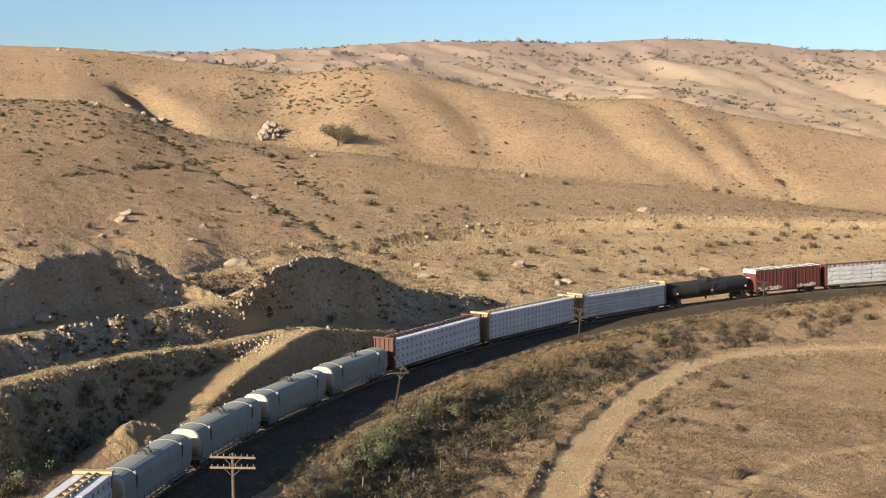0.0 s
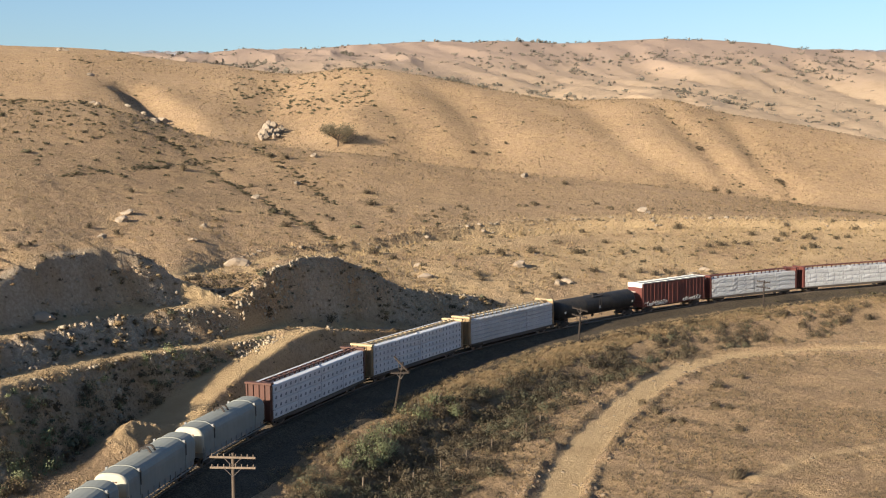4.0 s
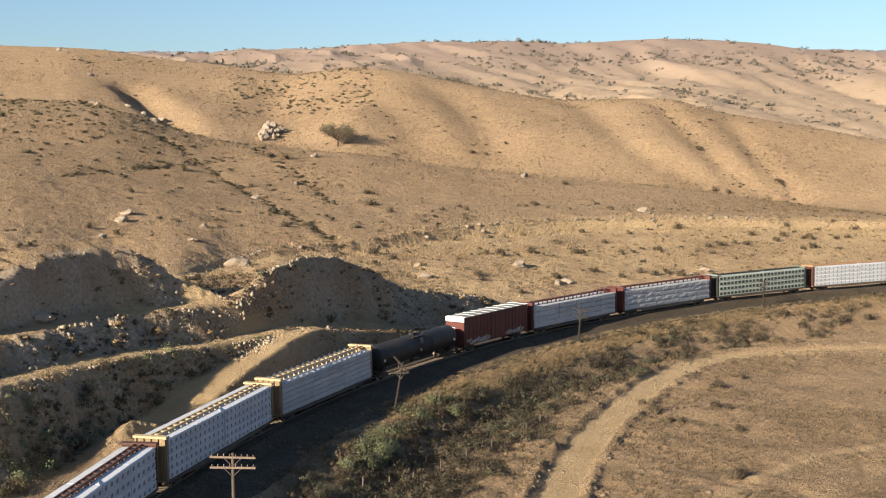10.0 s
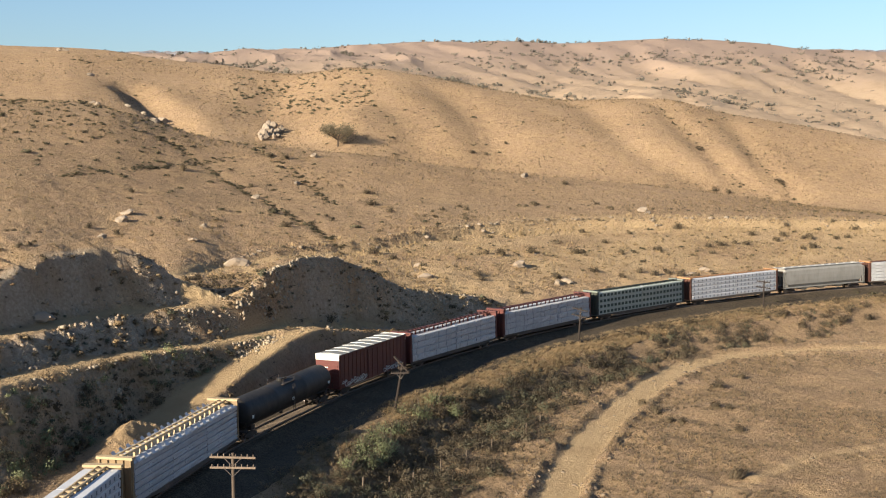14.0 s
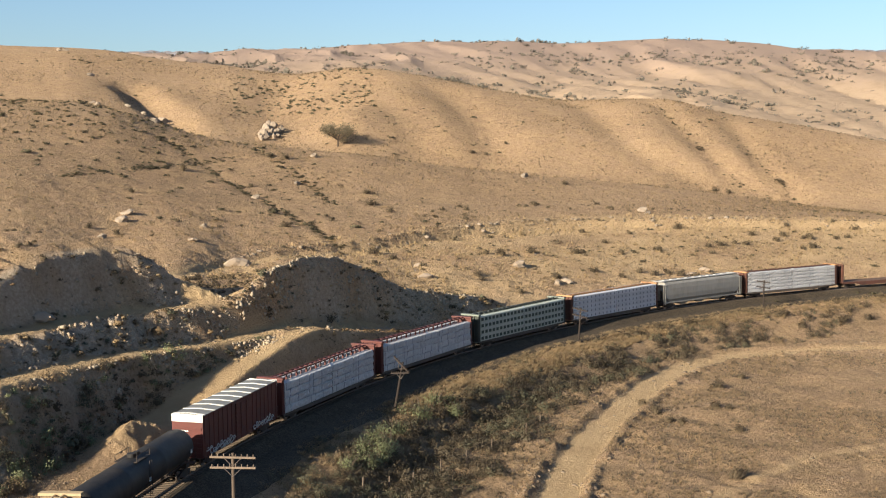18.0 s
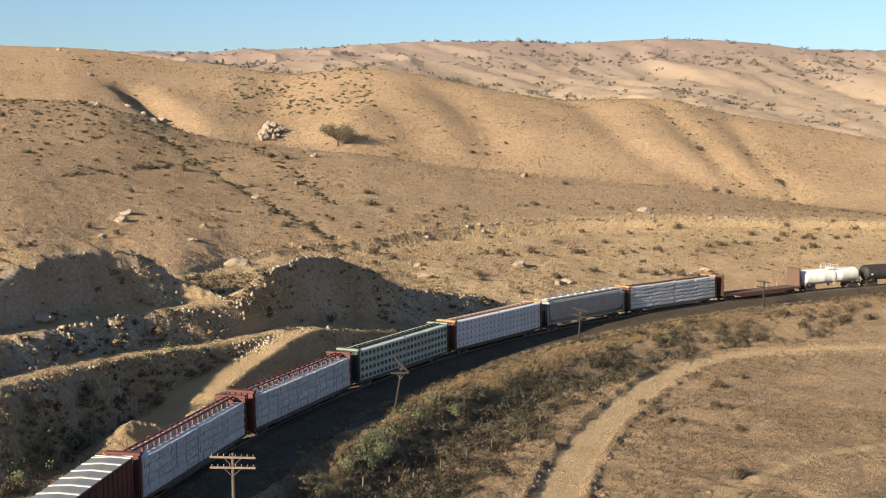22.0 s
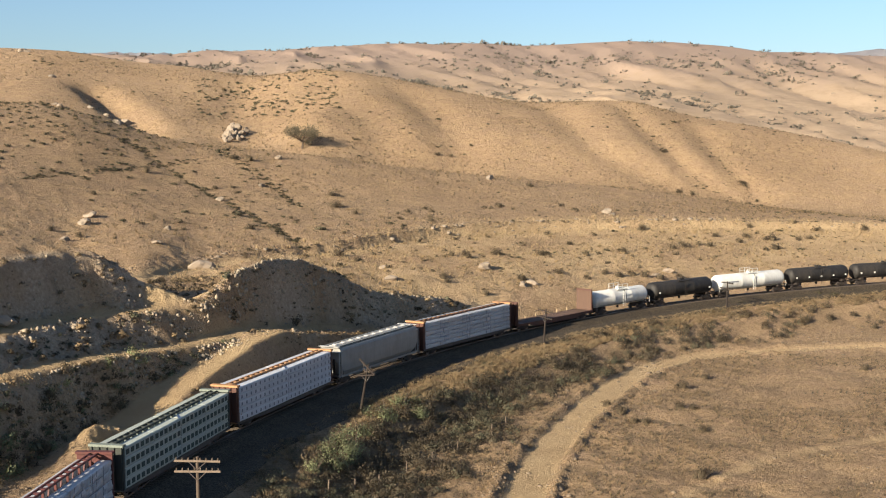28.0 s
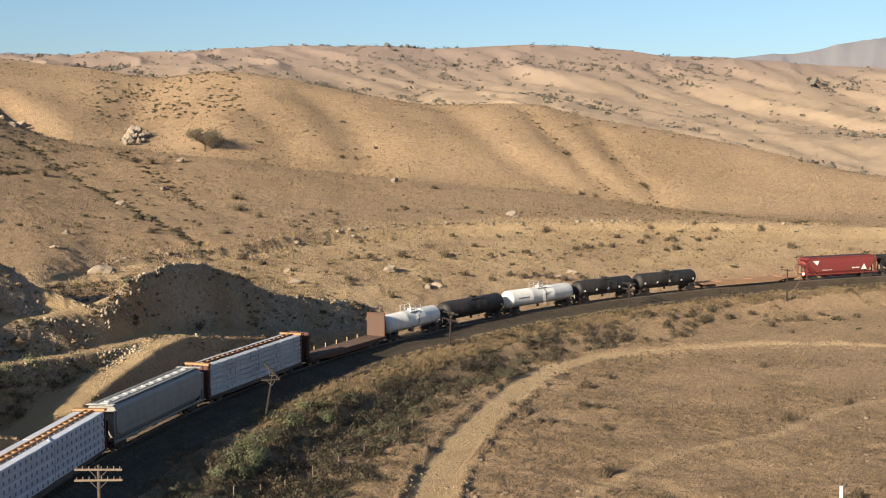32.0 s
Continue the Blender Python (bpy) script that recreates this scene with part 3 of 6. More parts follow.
    z = np.where(d < 0, z - 0.25 * road + 0.3 * np.exp(-((fr - 2.9) / 0.5) ** 2) * (1 + 1.6 * fbm(x, y, 2.2, 53, 2)), z)
    road = np.maximum(road, 0.55 * (1 - smooth(0.3, 1.2, polyline_distance(x, y, TRAIL) + wobble)))
    road = np.maximum(road, 0.8 * (1 - smooth(1.6, 2.6, polyline_distance(x, y, LEDGE_ROAD) + wobble)))
    road = np.maximum(road, 1 - smooth(1.0, 1.9, polyline_distance(x, y, UPPER_ROAD) + wobble))
    ledge = r - spline(BEARINGS, LINES[5][0], np.degrees(np.arctan2(x, y)))
    apron = (1 - side * (1 - smooth(0, 3, d - crown))) * smooth(9, 15, d) * (1 - smooth(1, 8, ledge)) * smooth(-30, -8, x) * (y > 60)
    road = np.maximum(road, apron * np.clip(0.55 + 0.9 * fbm(x, y, 9, 57, 3), 0, 0.9))
    road = np.maximum(road, smooth(-12, 10, x) * (y > 60) * np.exp(-((ledge - 0.5) / 5.0) ** 2) * np.clip(0.85 + fbm(x, y, 4, 59, 3), 0, 1))
    for k in (0, 2, 4):
        d0, d1 = spline(CUT_S, CUT[k][0], s), spline(CUT_S, CUT[k + 1][0], s)
        reach = 1 - smooth(*((4, 10), (22, 34), (-8, -2))[k // 2], s)
        road = np.maximum(road, reach * side * smooth(d0 - 0.5, d0 + 0.1, d + wobble) * (1 - smooth(d1 - 0.2, d1 + 0.5, d + wobble)) * np.where(k == 0, smooth(-40, -30, s), 1))
    cover[:, 0] = road
    cover[:, 1] = np.clip(cut * (0.75 + 1.0 * fbm(x, y, 4, 61, 3)), 0, 1) * (1 - road)
    cover[:, 1] *= 1 - 0.6 * lower
    bank = smooth(11, 12.5, e + 3 * fbm(x, y, 6, 72, 2)) * (1 - smooth(16, 21, e + 6 * fbm(x, y, 9, 71, 2))) * (d < 0) * (1 - 0.6 * smooth(60, 90, s))
    bank = np.maximum(bank, 1.4 * smooth(5.2, 7, e) * (1 - smooth(12, 16, e)) * (1 - smooth(-14, 2, s)) * (d < 0))
    bank = np.maximum(bank, smooth(8, 13, s * -0.4 + e) * (1 - smooth(0, 12, s)) * (e < 30) * (d < 0))
    weeds = 0.34 * smooth(235, 260, r) * (1 - smooth(335, 352, r)) * (1 - smooth(-2, 20, np.degrees(np.arctan2(x, y)))) * (d > 0)
    field = (0.32 + 0.2 * (1 - smooth(40, 75, x))) * smooth(12, 20, e) * (d < 0)
    cover[:, 2] = np.clip(np.maximum(np.maximum(bank, field), np.maximum(0.4 * lower, weeds)) * (0.5 + 1.1 * fbm(x, y, 5, 73, 3)), 0, 0.85) * (1 - road)
    return z, cover


def ground_z(x, y):
    return terrain(x, y)[0]


def build_ground():
    a = np.concatenate([np.arange(-180, -30, 6.0), np.arange(-30, -21.6, 0.5), np.arange(-21.6, 27.2, 0.076), np.arange(27.5, 36, 0.5), np.arange(36, 180, 6.0)])
    rs = [0.02]
    while rs[-1] < 4700:
        r = rs[-1]
        rs.append(r + (r * 0.25 + 0.4 if r < 60 else 1.5 if r < 90 else r * 0.0045 if r < 118 else r * 0.0028 if r < 212 else r * 0.0045 if r < 360 else r * 0.0075 if r < 700 else r * 0.009 if r < 2300 else r * 0.05))
    rs = np.array(rs)
    A, R = np.meshgrid(np.radians(a), rs)
    x, y = (R * np.sin(A)).ravel(), (R * np.cos(A)).ravel() - 0.5
    z, cover = terrain(x, y)
    nr, na = len(rs), len(a)
    i, j = np.meshgrid(np.arange(nr - 1), np.arange(na), indexing="ij")
    jn = (j + 1) % na
    quads = np.stack([i * na + j, i * na + jn, (i + 1) * na + jn, (i + 1) * na + j], -1).reshape(-1, 4)[:, ::-1]
    me = bpy.data.meshes.new("ground")
    me.vertices.add(len(x))
    me.vertices.foreach_set("co", np.stack([x, y, z], 1).ravel())
    me.loops.add(quads.size)
    me.loops.foreach_set("vertex_index", quads.ravel().astype(np.int32))
    me.polygons.add(len(quads))
    me.polygons.foreach_set("loop_start", np.arange(0, quads.size, 4, dtype=np.int32))
    me.update(calc_edges=True)
    me.polygons.foreach_set("use_smooth", np.ones(len(quads), bool))
    at = me.color_attributes.new("cover", "FLOAT_COLOR", "POINT")
    # alpha is the painted haze by distance: 1 far range, 2 mountains
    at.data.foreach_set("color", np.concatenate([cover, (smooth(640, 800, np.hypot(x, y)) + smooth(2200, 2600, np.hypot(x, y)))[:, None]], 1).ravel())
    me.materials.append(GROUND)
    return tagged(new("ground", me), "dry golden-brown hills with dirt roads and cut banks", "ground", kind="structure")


ground = build_ground()


# ---- mesh helpers ----
def mesh_of(name, bm, mat, bevel=0.0, smooth_faces=False):
    if bevel:
        bmesh.ops.bevel(bm, geom=[e for e in bm.edges if e.calc_face_angle(0) > 0.5], offset=bevel, segments=1, affect="EDGES")
    if smooth_faces:
        for f in bm.faces:
            f.smooth = True
    me = bpy.data.meshes.new(name)
    bm.to_mesh(me)
    bm.free()
    me.materials.append(mat)
    return me


def place(name, me, parent=None, at=(0, 0, 0), label="", turn=0.0):
    ob = new(name, me)
    if parent is not None:
        ob.parent = parent
    ob.location = at
    ob.rotation_euler.z = turn
    if label:
        ob["label"] = label
    return ob


def part(name, bm, mat, parent=None, label="", bevel=0.0, smooth_faces=False):
    return place(name, mesh_of(name, bm, mat, bevel, smooth_faces), parent, label=label)


def box(bm, x0, x1, y0, y1, z0, z1):
    v = [bm.verts.new((x, y, z)) for z in (z0, z1) for y in (y0, y1) for x in (x0, x1)]
    for f in ((0, 2, 3, 1), (4, 5, 7, 6), (0, 1, 5, 4), (2, 6, 7, 3), (0, 4, 6, 2), (1, 3, 7, 5)):
        bm.faces.new([v[i] for i in f])
    return bm


def block(*size):
    return box(bmesh.new(), *size)


def bar(bm, a, b, w):
    """A square bar of thickness w from a to b."""
    a, b = Vector(a), Vector(b)
    d = (b - a).normalized()
    u = d.cross(Vector((0, 0, 1)) if abs(d.z) < 0.9 else Vector((1, 0, 0))).normalized() * w / 2
    v = d.cross(u).normalized() * w / 2
    ring = [[bm.verts.new(p + i * u + j * v) for i, j in ((-1, -1), (1, -1), (1, 1), (-1, 1))] for p in (a, b)]
    for k in range(4):
        bm.faces.new((ring[0][k], ring[0][(k + 1) % 4], ring[1][(k + 1) % 4], ring[1][k]))
    bm.faces.new(ring[0][::-1])
    bm.faces.new(ring[1])
    return bm


def tube(bm, a, b, r, segs=8, r2=None):
    a, b = Vector(a), Vector(b)
    d = (b - a).normalized()
    u = d.cross(Vector((0, 0, 1)) if abs(d.z) < 0.9 else Vector((1, 0, 0))).normalized()
    v = d.cross(u)
    rings = []
    for p, q in ((a, r), (b, r if r2 is None else r2)):
        rings.append([bm.verts.new(p + q * (math.cos(t) * u + math.sin(t) * v)) for t in (2 * math.pi * k / segs for k in range(segs))])
    for k in range(segs):
        bm.faces.new((rings[0][k], rings[0][(k + 1) % segs], rings[1][(k + 1) % segs], rings[1][k]))
    bm.faces.new(rings[0][::-1])
    bm.faces.new(rings[1])
    return bm


def prism(bm, outline, x0, x1):
    """An outline of (y, z) drawn out along x."""
    a = [bm.verts.new((x0, y, z)) for y, z in outline]
    b = [bm.verts.new((x1, y, z)) for y, z in outline]
    n = len(outline)
    for k in range(n):
        bm.faces.new((a[k], a[(k + 1) % n], b[(k + 1) % n], b[k]))
    bm.faces.new(a[::-1])
    bm.faces.new(b)
    bmesh.ops.recalc_face_normals(bm, faces=bm.faces)
    return bm


def plate(bm, outline, y0, y1):
    """An outline of (x, z) drawn out along y."""
    a = [bm.verts.new((x, y0, z)) for x, z in outline]
    b = [bm.verts.new((x, y1, z)) for x, z in outline]
    n = len(outline)
    for k in range(n):
        bm.faces.new((a[k], a[(k + 1) % n], b[(k + 1) % n], b[k]))
    bm.faces.new(a[::-1])
    bm.faces.new(b)
    bmesh.ops.recalc_face_normals(bm, faces=bm.faces)
    return bm


def lathe(bm, profile, cz, segs=28):
    """Rings (x, radius) about the line y = 0, z = cz."""
    rings = [[bm.verts.new((x, r * math.sin(2 * math.pi * k / segs), cz + r * math.cos(2 * math.pi * k / segs))) for k in range(segs)] for x, r in profile]
    for p, q in zip(rings[:-1], rings[1:]):
        for k in range(segs):
            bm.faces.new((p[k], p[(k + 1) % segs], q[(k + 1) % segs], q[k]))
    bm.faces.new(rings[0][::-1])
    bm.faces.new(rings[-1])
    bmesh.ops.recalc_face_normals(bm, faces=bm.faces)
    return bm


# ---- running gear, shared by all cars ----
def sideframe_mesh():
    bm = bmesh.new()
    shape = [(-1.25, 0.36), (-1.25, 0.62), (-0.75, 0.70), (-0.35, 0.84), (0.35, 0.84), (0.75, 0.70), (1.25, 0.62), (1.25, 0.36), (0.95, 0.36), (0.55, 0.30), (0.4, 0.16), (-0.4, 0.16), (-0.55, 0.30), (-0.95, 0.36)]
    for y in (-1.02, 0.90):
        plate(bm, shape, y, y + 0.12)
    box(bm, -0.22, 0.22, -0.9, 0.9, 0.42, 0.72)
    return mesh_of("truck", bm, IRON)


def wheel_mesh():
    bm = bmesh.new()
    for y0, y1, r in ((0.66, 0.69, 0.455), (0.69, 0.80, 0.43)):
        tube(bm, (0, y0, 0.43), (0, y1, 0.43), r, 18)
    tube(bm, (0, 0.80, 0.43), (0, 0.86, 0.43), 0.14, 10)
    return mesh_of("wheel", bm, STEEL)


def axle_mesh():
    return mesh_of("axle", tube(bmesh.new(), (0, -0.66, 0.43), (0, 0.66, 0.43), 0.085, 8), IRON)


def coupler_mesh():
    bm = block(-0.1, 0.62, -0.09, 0.09, 0.74, 0.92)
    box(bm, 0.42, 0.68, -0.17, 0.15, 0.68, 0.98)
    return mesh_of("coupler", bm, IRON, 0.02)


TRUCK, WHEEL, AXLE, COUPLER = sideframe_mesh(), wheel_mesh(), axle_mesh(), coupler_mesh()


def running_gear(car, half, centers):
    for x in (-centers, centers):
        t = place("truck", TRUCK, car, (x, 0, 0), "dark cast-steel truck with two axles")
        for ax in (-0.89, 0.89):
            place("axle", AXLE, t, (ax, 0, 0))
            place("wheel", WHEEL, t, (ax, 0, 0))
            place("wheel", WHEEL, t, (ax, 0, 0), turn=math.pi)
    place("coupler", COUPLER, car, (half - 0.62, 0, 0))
    place("coupler", COUPLER, car, (-half + 0.62, 0, 0), turn=math.pi)


MOVERS = []


def start_car(name, a, b, label, category, inset):
    car = tagged(new(name), label, category, "cars of the freight train")
    half = (b - a) / 2
    running_gear(car, half, half - inset)
    MOVERS.append((car, (a + b) / 2, half - inset))
    return car, half


def ladder(car, x, y, z0, z1, mat, w=0.45, name="ladder"):
    bm = bmesh.new()
    for dx in (-w / 2, w / 2):
        bar(bm, (x + dx, y, z0), (x + dx, y, z1), 0.04)
    z = z0 + 0.2
    while z < z1:
        bar(bm, (x - w / 2, y, z), (x + w / 2, y, z), 0.03)
        z += 0.38
    part(name, bm, mat, car)


# ---- centre-beam lumber cars ----
def pack_mesh(length, width, height, mat, seed, loose=0.02):
    """One wrapped pack of boards: soft edges, a little out of true, more so where the wrap is loose."""
    rnd = random.Random(seed)
    bm = bmesh.new()
    n = 6 if loose < 0.03 else 14
    rows = []
    for k in range(n + 1):
        x = -length / 2 + length * k / n
        e = 0.05 if k in (0, n) else 0.0
        j = lambda: rnd.uniform(-loose, loose)
        rows.append([bm.verts.new((x, y + j() * (1 if 0.1 < z < height - 0.1 else 0.4), z + j() * 0.35)) for y, z in (
            (-width / 2 + 0.05 + e, 0.0), (-width / 2, 0.06), (-width / 2, height * 0.36), (-width / 2, height * 0.66), (-width / 2, height - 0.07), (-width / 2 + 0.07 + e, height),
            (width / 2 - 0.07 - e, height), (width / 2, height - 0.07), (width / 2, 0.06), (width / 2 - 0.05 - e, 0.0))])
    for p, q in zip(rows[:-1], rows[1:]):
        for k in range(10):
            bm.faces.new((p[k], p[(k + 1) % 10], q[(k + 1) % 10], q[k]))
    bm.faces.new(rows[0][::-1])
    bm.faces.new(rows[-1])
    bmesh.ops.recalc_face_normals(bm, faces=bm.faces)
    return mesh_of("lumber_pack", bm, mat)


def marks_mesh(style, length, width, height, seed):
    """What is printed on the outer side of a pack, or the bands round it."""
    rnd = random.Random(seed)
    bm = bmesh.new()
    y = -width / 2 - 0.03
    if style == "window":
        n = max(3, round(length / 0.88))
        for k in range(n):
            x = -length / 2 + length * (k + 0.5) / n
            box(bm, x - 0.29, x + 0.29, y, y + 0.02, height * 0.24, height * 0.74)
            box(bm, x - 0.13, x + 0.16, y - 0.006, y, height * 0.38, height * 0.60)
    elif style == "tick":
        n = max(3, round(length / 0.98))
        for k in range(n):
            x = -length / 2 + length * (k + 0.5) / n
            box(bm, x - 0.11, x + 0.11, y, y + 0.02, height * 0.26, height * 0.70)
            box(bm, x - 0.15, x + 0.02, y, y + 0.02, height * 0.26, height * 0.36)
    elif style == "dot":
        n = max(3, round(length / 1.15))
        for k in range(n):
            x = -length / 2 + length * (k + 0.5) / n
            box(bm, x - 0.2, x + 0.16, y, y + 0.02, height * 0.30, height * 0.52)
            box(bm, x - 0.1, x + 0.2, y, y + 0.02, height * 0.52, height * 0.66)
    elif style == "seam":
        for k in range(rnd.randint(1, 3)):
            x = rnd.uniform(-0.5, 0.48) * length
            box(bm, x - 0.025, x + 0.025, y, y + 0.02, 0.0, height)
        x = rnd.uniform(-0.4, 0.3) * length
        box(bm, x, x + rnd.uniform(0.8, 1.6), y, y + 0.02, 0.01, 0.05)
    else:
        for k in range(3):
            x = rnd.uniform(-0.45, 0.42) * length
            box(bm, x - 0.06, x + 0.06, y, y + 0.02, height * 0.5, height * 0.62)
        box(bm, -length / 2 + 0.05, length / 2 - 0.05, y, y + 0.015, 0.0, 0.025)
    return mesh_of("printed_band", bm, WRAP_DARK if style != "window" else WRAP_SHADE)


def flap_mesh():
    bm = bmesh.new()
    v = [bm.verts.new(p) for p in ((-0.3, 0, 0), (0.3, 0, 0.02), (0.24, 0.30, 0.30), (-0.2, 0.26, 0.26), (-0.28, 0.05, -0.12), (0.28, 0.05, -0.10))]
    for f in ((0, 1, 2, 3), (4, 5, 1, 0), (3, 2, 5, 4)):
        bm.faces.new([v[k] for k in f])
    return mesh_of("wrap_flap", bm, WRAP)


FLAP = None


def centerbeam_car(a, b, paint, colour, wrap, style, packs, tiers, load_top, words, rung=None, flaps=False):
    global FLAP
    FLAP = FLAP or flap_mesh()
    car, h = start_car("lumber_car", a, b, words, "lumber car", 3.6)
    L = h - 1.0
    grimy = {YELLOW: YELLOW_GRIME, GREEN: GREEN_GRIME, ORANGE: BROWN}.get(paint, paint)
    # deck with sloping floor plates, side sills and a deep centre sill
    bm = block(-L, L, -1.42, 1.42, 0.84, 0.95)
    part("deck", bm, paint, car)
    for y in (-1.46, 1.34):
        part("side_sill", plate(bmesh.new(), [(-L, 0.97), (-L, 0.78), (-L + 3, 0.74), (-L + 5, 0.58), (L - 5, 0.58), (L - 3, 0.74), (L, 0.78), (L, 0.97)], y, y + 0.12), SILL, car)
    part("centre_sill", block(-h + 0.5, h - 0.5, -0.3, 0.3, 0.52, 0.84), IRON, car)
    # ribbed bulkheads with a cap beam
    for sx in (-1, 1):
        x0, x1 = sorted((sx * L, sx * (L - 0.26)))
        bm = block(x0, x1, -1.45, 1.45, 0.95, 4.52)
        bh = part("bulkhead", bm, grimy, car)
        xo = sx * L
        for y in (-1.3, -0.65, 0.0, 0.65, 1.3):
            part("bulkhead_rib", block(*sorted((xo, xo + sx * 0.12)), y - 0.09, y + 0.09, 0.95, 4.5), grimy, bh)
        part("cap_beam", block(*sorted((sx * (L + 0.14), sx * (L - 0.42))), -1.52, 1.52, 4.52, 4.72), rung or paint, bh, bevel=0.02)
        ladder(car, sx * (L - 0.6), -1.40, 0.9, 1.9, paint)
    # centre truss: two top rails with rungs, posts below
    for y in (-0.30, 0.30):
        part("top_rail", block(-L + 0.26, L - 0.26, y - 0.06, y + 0.06, 4.5, 4.66), grimy if paint is GREEN else paint, car)
    n = 19
    me = mesh_of("rung", block(-0.16, 0.16, -0.24, 0.24, 4.53, 4.63), rung or (grimy if paint is GREEN else paint))
    post = mesh_of("post", block(-0.07, 0.07, -0.09, 0.09, 0.95, 4.5), paint)
    brace = mesh_of("brace", bar(bmesh.new(), (0, 0, 1.0), ((2 * L - 1.2) / n, 0, 4.45), 0.1), paint)
    for k in range(n):
        x = -L + 0.6 + (2 * L - 1.2) * (k + 0.5) / n
        place("rung", me, car, (x, 0, 0))
        if k % 2 == 0:
            place("post", post, car, (x, 0, 0))
            place("brace", brace, car, (x, 0, 0))
    # two stacks of packs each side of the truss
    room = 2 * (L - 0.45)
    plen, pw, ph = room / packs - 0.05, 1.02, (load_top - 0.97) / tiers - 0.025
    kinds = [(pack_mesh(plen, pw, ph, wrap, 7 * packs + i, 0.065 if style == "seam" else 0.05 if wrap is CHALK else 0.02), marks_mesh(style, plen, pw, ph, 31 * tiers + i)) for i in range(3)]
    rnd = random.Random(int(a * 10))
    for side in (-1, 1):
        for t in range(tiers):
            for k in range(packs):
                m, w = kinds[rnd.randrange(3)]
                x = -room / 2 + room * (k + 0.5) / packs + (0.05 if k >= packs / 2 else -0.05)
                p = place("lumber_pack", m, car, (x, side * (0.42 + pw / 2 + rnd.uniform(-0.02, 0.02)), 0.97 + t * (ph + 0.025)), turn=0 if side < 0 else math.pi)
                if side < 0:
                    tagged(place("printed_band", w, p), kind="stuff")
        if side < 0:
            place("wrap_flap", FLAP, car, (rnd.uniform(-0.3, 0.3), -1.38, load_top - 0.08))
        if flaps:
            for k in range(16):
                place("wrap_flap", FLAP, car, (-room / 2 + room * (k + 0.6) / 16.4, side * 1.25 - (0.3 if side < 0 else 0), load_top - 0.06))
    return car


# ---- covered coil cars ----
def round_end(outline, x, deep):
    """The end of a hood, turned in softly towards its flat face at x."""
    bm = bmesh.new()
    rings = []
    for f, k in ((1.0, 1.0), (0.55, 0.985), (0.2, 0.955), (0.05, 0.92), (0.0, 0.88)):
        rings.append([bm.verts.new((x + deep * f, y * k, 1.47 + (z - 1.47) * (k if z > 1.5 else 1))) for y, z in outline])
    n = len(outline)
    for p, q in zip(rings[:-1], rings[1:]):
        for k in range(n):
            bm.faces.new((p[k], p[(k + 1) % n], q[(k + 1) % n], q[k]))
    bm.faces.new(rings[-1])
    bm.faces.new(rings[0])
    bmesh.ops.recalc_face_normals(bm, faces=bm.faces)
    return bm


def coil_car(a, b):
    car, h = start_car("coil_car", a, b, "grey covered coil car with cream hood end", "coil car", 2.6)
    L = h - 0.75
    part("centre_sill", block(-h + 0.5, h - 0.5, -0.3, 0.3, 0.62, 1.0), IRON, car)
    part("trough", block(-L + 0.3, L - 0.3, -1.35, 1.35, 0.95, 1.45), GREY_DARK, car, bevel=0.05)
    stake = mesh_of("side_stake", block(-0.06, 0.06, -0.03, 0.03, 0.85, 1.45), GREY_DARK)
    x = -L + 0.6
    while x < L - 0.4:
        for y in (-1.39, 1.39):
            place("side_stake", stake, car, (x, y, 0))
        x += 1.1
    for y in (-1.5, 1.44):
        part("walkway", block(-L, L, y, y + 0.06, 0.80, 0.90), GREY_DARK, car)
    outline = [(-1.45, 1.47), (-1.45, 2.85), (-1.40, 3.14), (-1.25, 3.40), (-1.02, 3.60), (-0.70, 3.72), (-0.25, 3.77), (0.25, 3.77), (0.70, 3.72), (1.02, 3.60), (1.25, 3.40), (1.40, 3.14), (1.45, 2.85), (1.45, 1.47)]
    hood = part("hood", prism(bmesh.new(), outline, -L + 0.32, L - 0.32), COVER, car, "grey steel coil hood")
    part("hood_end", round_end(outline, -L, 0.32), CREAM, hood, "cream-painted hood end", smooth_faces=True)
    part("hood_end", round_end(outline, L, -0.32), CREAM, hood, smooth_faces=True)
    bm = bmesh.new()
    for k in range(5):
        box(bm, -L - 0.008, -L + 0.05, -0.62 + 0.25 * k, -0.42 + 0.25 * k, 3.02, 3.12)
    part("lettering_bars", bm, BROWN, hood)
    for x in (-L * 0.66, L * 0.66):
        part("hood_rib", prism(bmesh.new(), [(y * 1.02, z + 0.05 if z > 2 else z) for y, z in outline], x - 0.07, x + 0.07), COVER, hood)
        for y in (-1.34, 1.34):
            part("lifting_lug", block(x - 0.1, x + 0.1, y - 0.1, y + 0.1, 3.36, 3.6), GREY_DARK, hood, bevel=0.03)
        part("guide_post", block(x - 0.05, x + 0.05, -1.53, -1.47, 2.3, 3.4), IRON, hood)
    for x in (-0.42, 0.42):
        bm = bmesh.new()
        bar(bm, (x, -0.55, 3.74), (x, -0.22, 4.18), 0.13)
        bar(bm, (x, 0.55, 3.74), (x, 0.22, 4.18), 0.13)
        bar(bm, (x, -0.26, 4.14), (x, 0.26, 4.14), 0.13)
        part("lifting_frame", bm, IRON, hood)
    ladder(car, -L + 0.3, -1.5, 0.8, 2.0, GREY_DARK)
    return car


